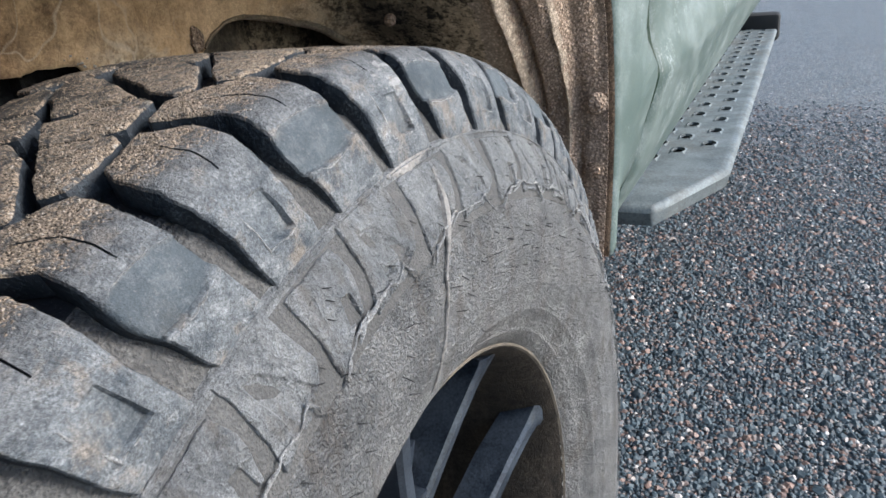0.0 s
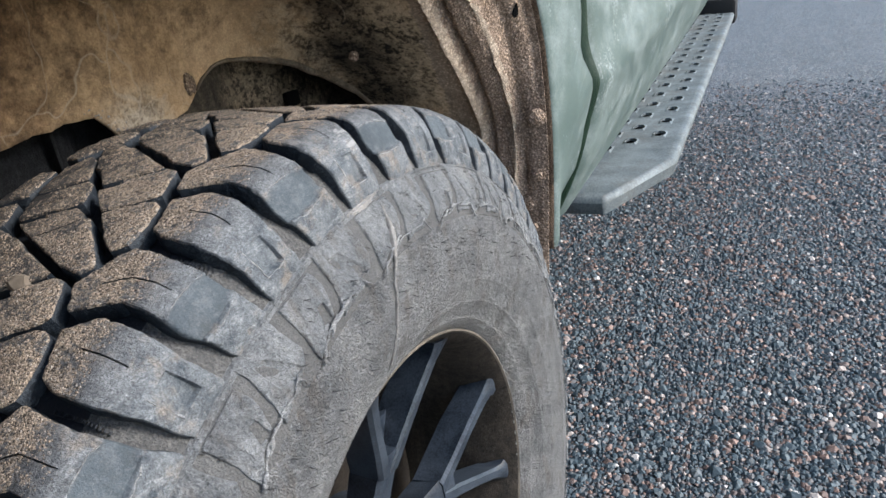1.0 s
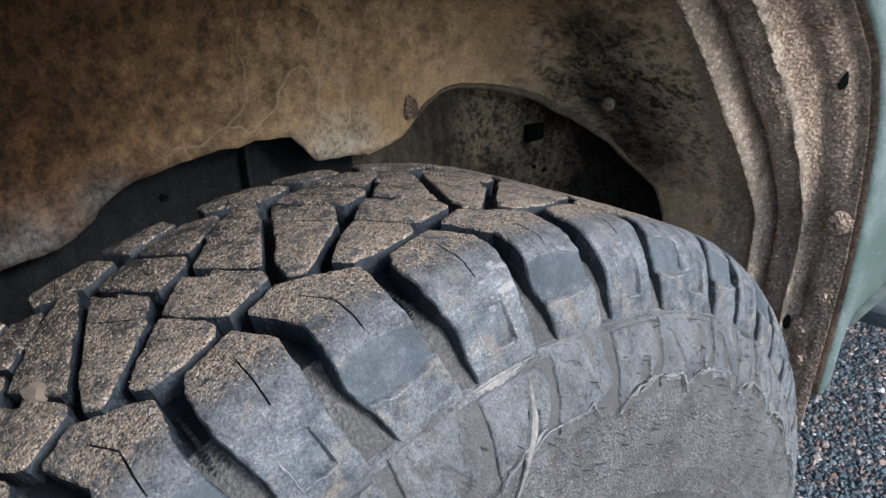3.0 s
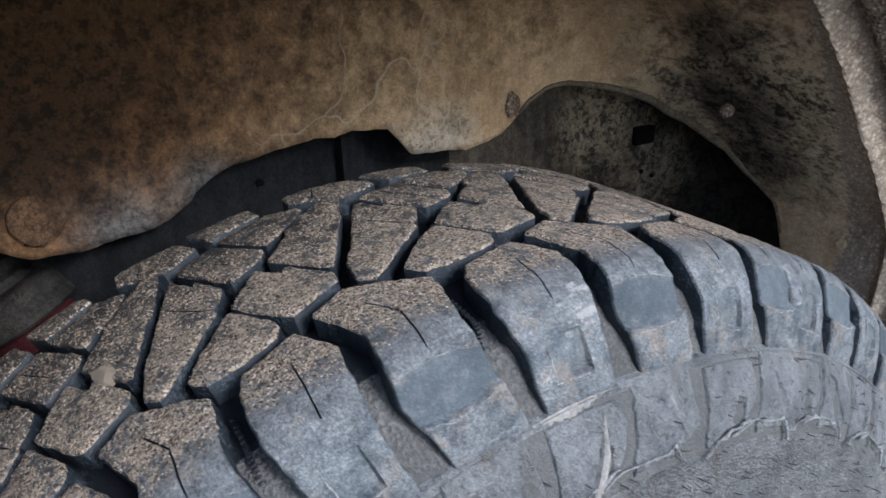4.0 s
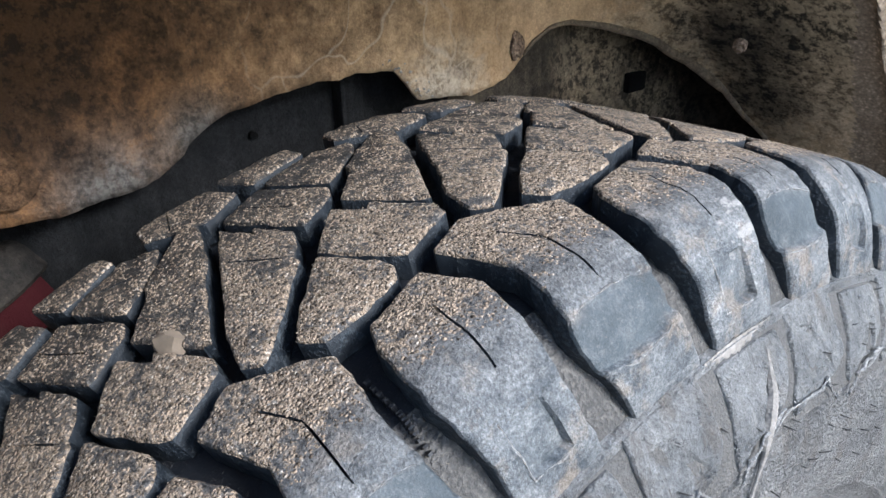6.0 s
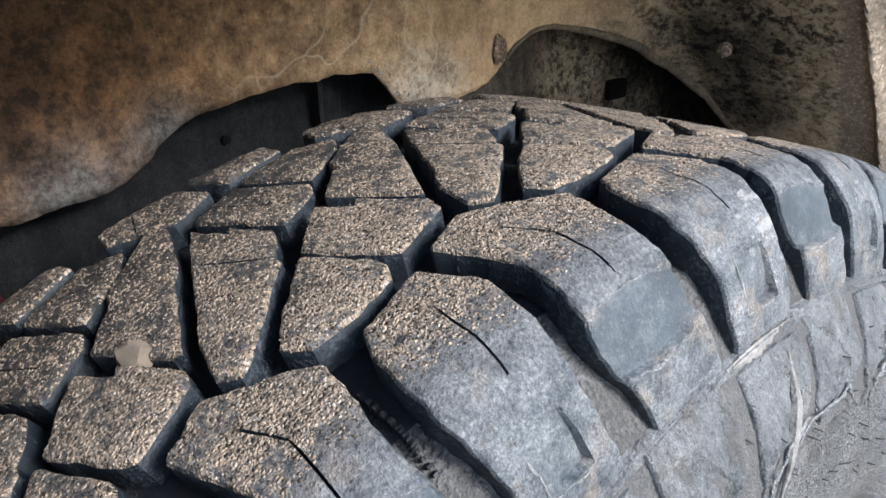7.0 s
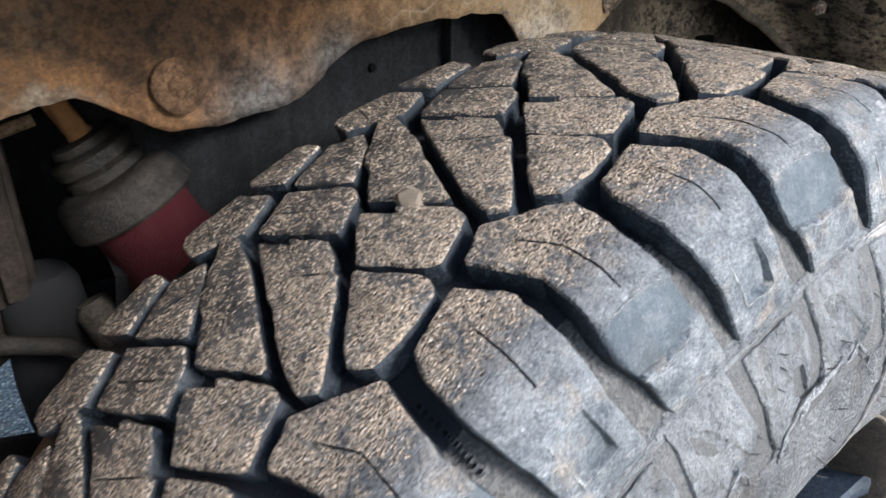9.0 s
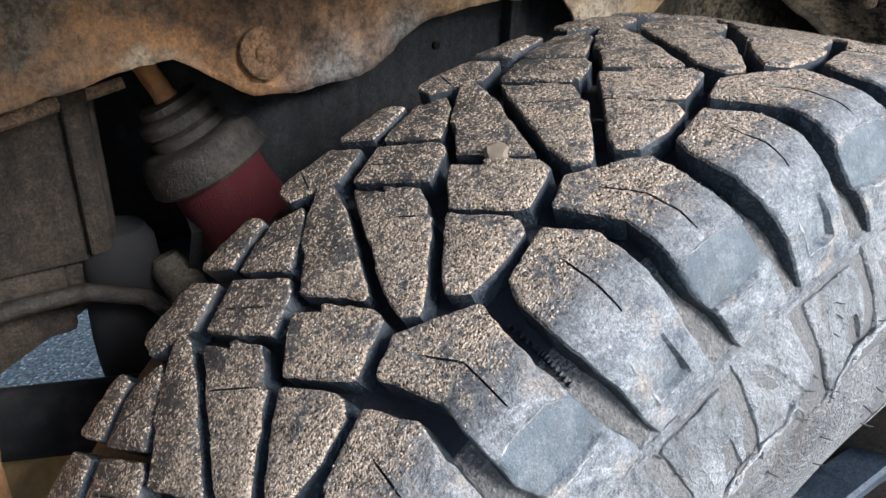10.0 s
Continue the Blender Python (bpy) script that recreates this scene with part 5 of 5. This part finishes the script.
ring = [p + side * (0.0030 * math.cos(a) + 0.001 * math.sin(2 * a)) + up * 0.0085 * math.sin(a) for a in (i * 0.5236 for i in range(12))]
loft(bm, [[q - d * 0.003 for q in ring], [q + d * 0.0022 for q in ring]], closed=True, caps=True)
part("torn_slot", bm, M_HOLE, liner, "torn slot painted as solid black")
# the rolled edge of the opening, and a lump of dried mud where it starts
bm = bmesh.new()
pts = []
for i in range(46):
    phi = 27.0 + 33.0 * i / 45
    q = liner_point(phi, edge_s(phi))
    pts.append(q + Vector((0.0015, 0.0, 0.0012)) + Vector((0, 0, 0.0008)) * noise.noise(q * 90))
tube(bm, pts, [0.0014 + 0.0030 * math.sin(math.pi * (i / 45) ** 1.2) + 0.0004 * noise.noise((i * 0.6, 0, 0)) for i in range(46)], 10)
part("edge_flange", bm, M_FLANGE, liner, "rolled edge caked with mud")
bm = bmesh.new()
bmesh.ops.create_icosphere(bm, subdivisions=4, radius=0.0085)
for v in bm.verts:
    v.co = Vector((v.co.x * 0.45, v.co.y * 0.8, v.co.z * 1.25)) * (1 + 0.35 * noise.noise(v.co * 170) + 0.22 * noise.noise(v.co * 420))
    v.co += Vector((-0.186, 0.192, 0.812))
part("mud_lump", bm, M_BROWN, liner, "pale pitted lump of dried mud")

bm = bmesh.new()
rnd = random.Random(8)
for _ in range(26):
    phi = rnd.choice((rnd.uniform(8, 13), rnd.uniform(8, 15), rnd.uniform(8, 15), rnd.uniform(8, 24)))
    p = liner_point(phi, edge_s(phi) - abs(rnd.gauss(0, 0.008)))
    size = rnd.uniform(0.0005, 0.0017)
    ring = [bm.verts.new(p + Vector((0.0014, size * rnd.uniform(0.5, 1.5) * math.cos(a), size * rnd.uniform(0.4, 1.0) * math.sin(a)))) for a in (i * 1.0472 for i in range(6))]
    top = bm.verts.new(p + Vector((0.0026, 0, 0)))
    for a, b in zip(ring, ring[1:] + ring[:1]):
        bm.faces.new((a, b, top))
tagged(part("flake", bm, M_CHALK, liner, "pale chipped flakes along the edge", 0), kind="stuff")

# Sand grains lying on the running face
def sand():
    rnd = random.Random(11)
    tops = [outline for _, outline, _, _ in BLOCKS]
    verts, faces = [], []
    octa = ((1, 0, 0), (0, 1, 0), (-1, 0, 0), (0, -1, 0), (0, 0, 1))
    tris = ((0, 1, 4), (1, 2, 4), (2, 3, 4), (3, 0, 4))
    for _ in range(36000):
        g, q = rnd.uniform(-45, 26), rnd.uniform(-0.060, 0.110)
        # fewer pale grains inboard, in step with the painted shade
        if q < 0.03 and rnd.random() < min(0.75, (0.03 - q) / 0.08):
            continue
        if q > 0.065 and rnd.random() < (q - 0.065) / 0.035:
            continue
        if noise.noise((g * 0.45, q * 60, 2.2)) + 0.8 * noise.noise((g * 1.3, q * 170, 5.0)) < rnd.uniform(-0.30, 0.35):
            continue
        local = g - 12.2 * math.floor(g / 12.2)
        home = [(o, k) for o in tops for k in (0.0, -12.2) if inside((local + k, q), o)]
        if not home or not all(inside((local + home[0][1] + a, q + b), home[0][0]) for a, b in ((0.22, 0), (-0.22, 0), (0, 0.0016), (0, -0.0016))):
            continue
        c, r = on_tyre(warp(g), q, 0.0002), rnd.choice((0.0002, 0.00022, 0.00025, 0.0003, 0.00035, 0.00045))
        up = Vector((0, c.y, c.z)).normalized()
        u = up.orthogonal().normalized()
        turn = Matrix.Rotation(rnd.uniform(0, 6.28), 3, up)
        u = turn @ u
        w = up.cross(u)
        k = len(verts)
        for x, y, z in octa:
            verts.append(c + (x * u * rnd.uniform(0.6, 1.3) + y * w * rnd.uniform(0.6, 1.3) + z * up * rnd.uniform(0.6, 1.1)) * r)
        faces += [(a + k, b + k, d + k) for a, b, d in tris]
    me = bpy.data.meshes.new("sand")
    me.from_pydata(verts, [], faces)
    me.materials.append(M_SAND)
    ob = new("sand", me)
    ob.parent = tyre
    return tagged(ob, "pale tan sand grains", kind="stuff")


sand()

# A pebble caught in the tread
bm = bmesh.new()
bmesh.ops.create_icosphere(bm, subdivisions=2, radius=0.0050)
for v in bm.verts:
    d = v.co.normalized()
    flat = min(0.0050 / max(0.05, d.dot(Vector(k).normalized())) * w for k, w in (((1, 0.2, 0.3), 0.75), ((-1, 0.5, 0.4), 0.70), ((0.1, -1, 0.5), 0.62), ((0, 0.8, 0.7), 0.8), ((0, 0, -1), 0.8), ((-0.4, -0.6, 1), 0.72)))
    v.co = d * min(flat, 0.0062) * (1 + 0.28 * noise.noise(v.co * 300))
pebble = tagged(part("pebble", bm, M_PEBBLE, None), "small pale pebble wedged between tread blocks of the tyre", "pebble")
pebble.matrix_world = Matrix.Translation(HUB + on_tyre(-23.6, 0.0190, 0.0012)) @ pose(0, 0, 0, 20, 10, 30) @ Matrix.Diagonal((1.15, 0.8, 0.95, 1))


# Stone chips of the asphalt beside the truck
def chips():
    rng = np.random.default_rng(4)
    pitch = 0.0082
    gx, gy = np.meshgrid(np.arange(-0.30, 2.3, pitch), np.arange(0.25, 3.9, pitch))
    c = np.stack([gx.ravel(), gy.ravel()], 1)
    keep = (c[:, 0] < 0.25 + 0.62 * c[:, 1]) & (c[:, 0] > 0.30 - 0.8 * c[:, 1]) & (rng.random(len(c)) < np.clip(1.30 - 0.33 * c[:, 1], 0.02, 1))
    c = c[keep] + rng.normal(0, 0.0022, (keep.sum(), 2))
    n = len(c)
    size = 0.0046 * np.exp(rng.normal(0, 0.36, n))
    turn = rng.random(n) * 6.283
    base = np.array([(1, 0.2, 0), (0.35, 1, 0.1), (-0.8, 0.7, -0.1), (-1, -0.35, 0.05), (-0.1, -1, -0.05), (0.75, -0.75, 0.0), (0.3, 0.15, 0.75), (-0.35, -0.1, 0.7), (0, 0, -0.8)])
    v = base[None] * (1 + rng.normal(0, 0.16, (n, 9, 3))) * size[:, None, None]
    v[:, :, 2] *= 0.8
    co, si = np.cos(turn)[:, None], np.sin(turn)[:, None]
    x, y = v[:, :, 0] * co - v[:, :, 1] * si, v[:, :, 0] * si + v[:, :, 1] * co
    tilt = rng.normal(0, 0.25, (n, 1))
    z = v[:, :, 2] + tilt * x + 0.0014
    verts = np.stack([x + c[:, :1], y + c[:, 1:], z], 2).reshape(-1, 3)
    tri = np.array([(0, 1, 6), (1, 7, 6), (1, 2, 7), (2, 3, 7), (3, 4, 7), (4, 6, 7), (4, 5, 6), (5, 0, 6), (1, 0, 8), (3, 2, 8), (5, 4, 8)])
    faces = (tri[None] + 9 * np.arange(n)[:, None, None]).reshape(-1, 3)
    me = bpy.data.meshes.new("stone_chips")
    me.from_pydata(verts, [], faces.tolist())
    me.materials.append(M_CHIP)
    return new("stone_chips", me)


tagged(chips(), "loose and bedded multicoloured stone chips on the asphalt", "gravel", kind="stuff")
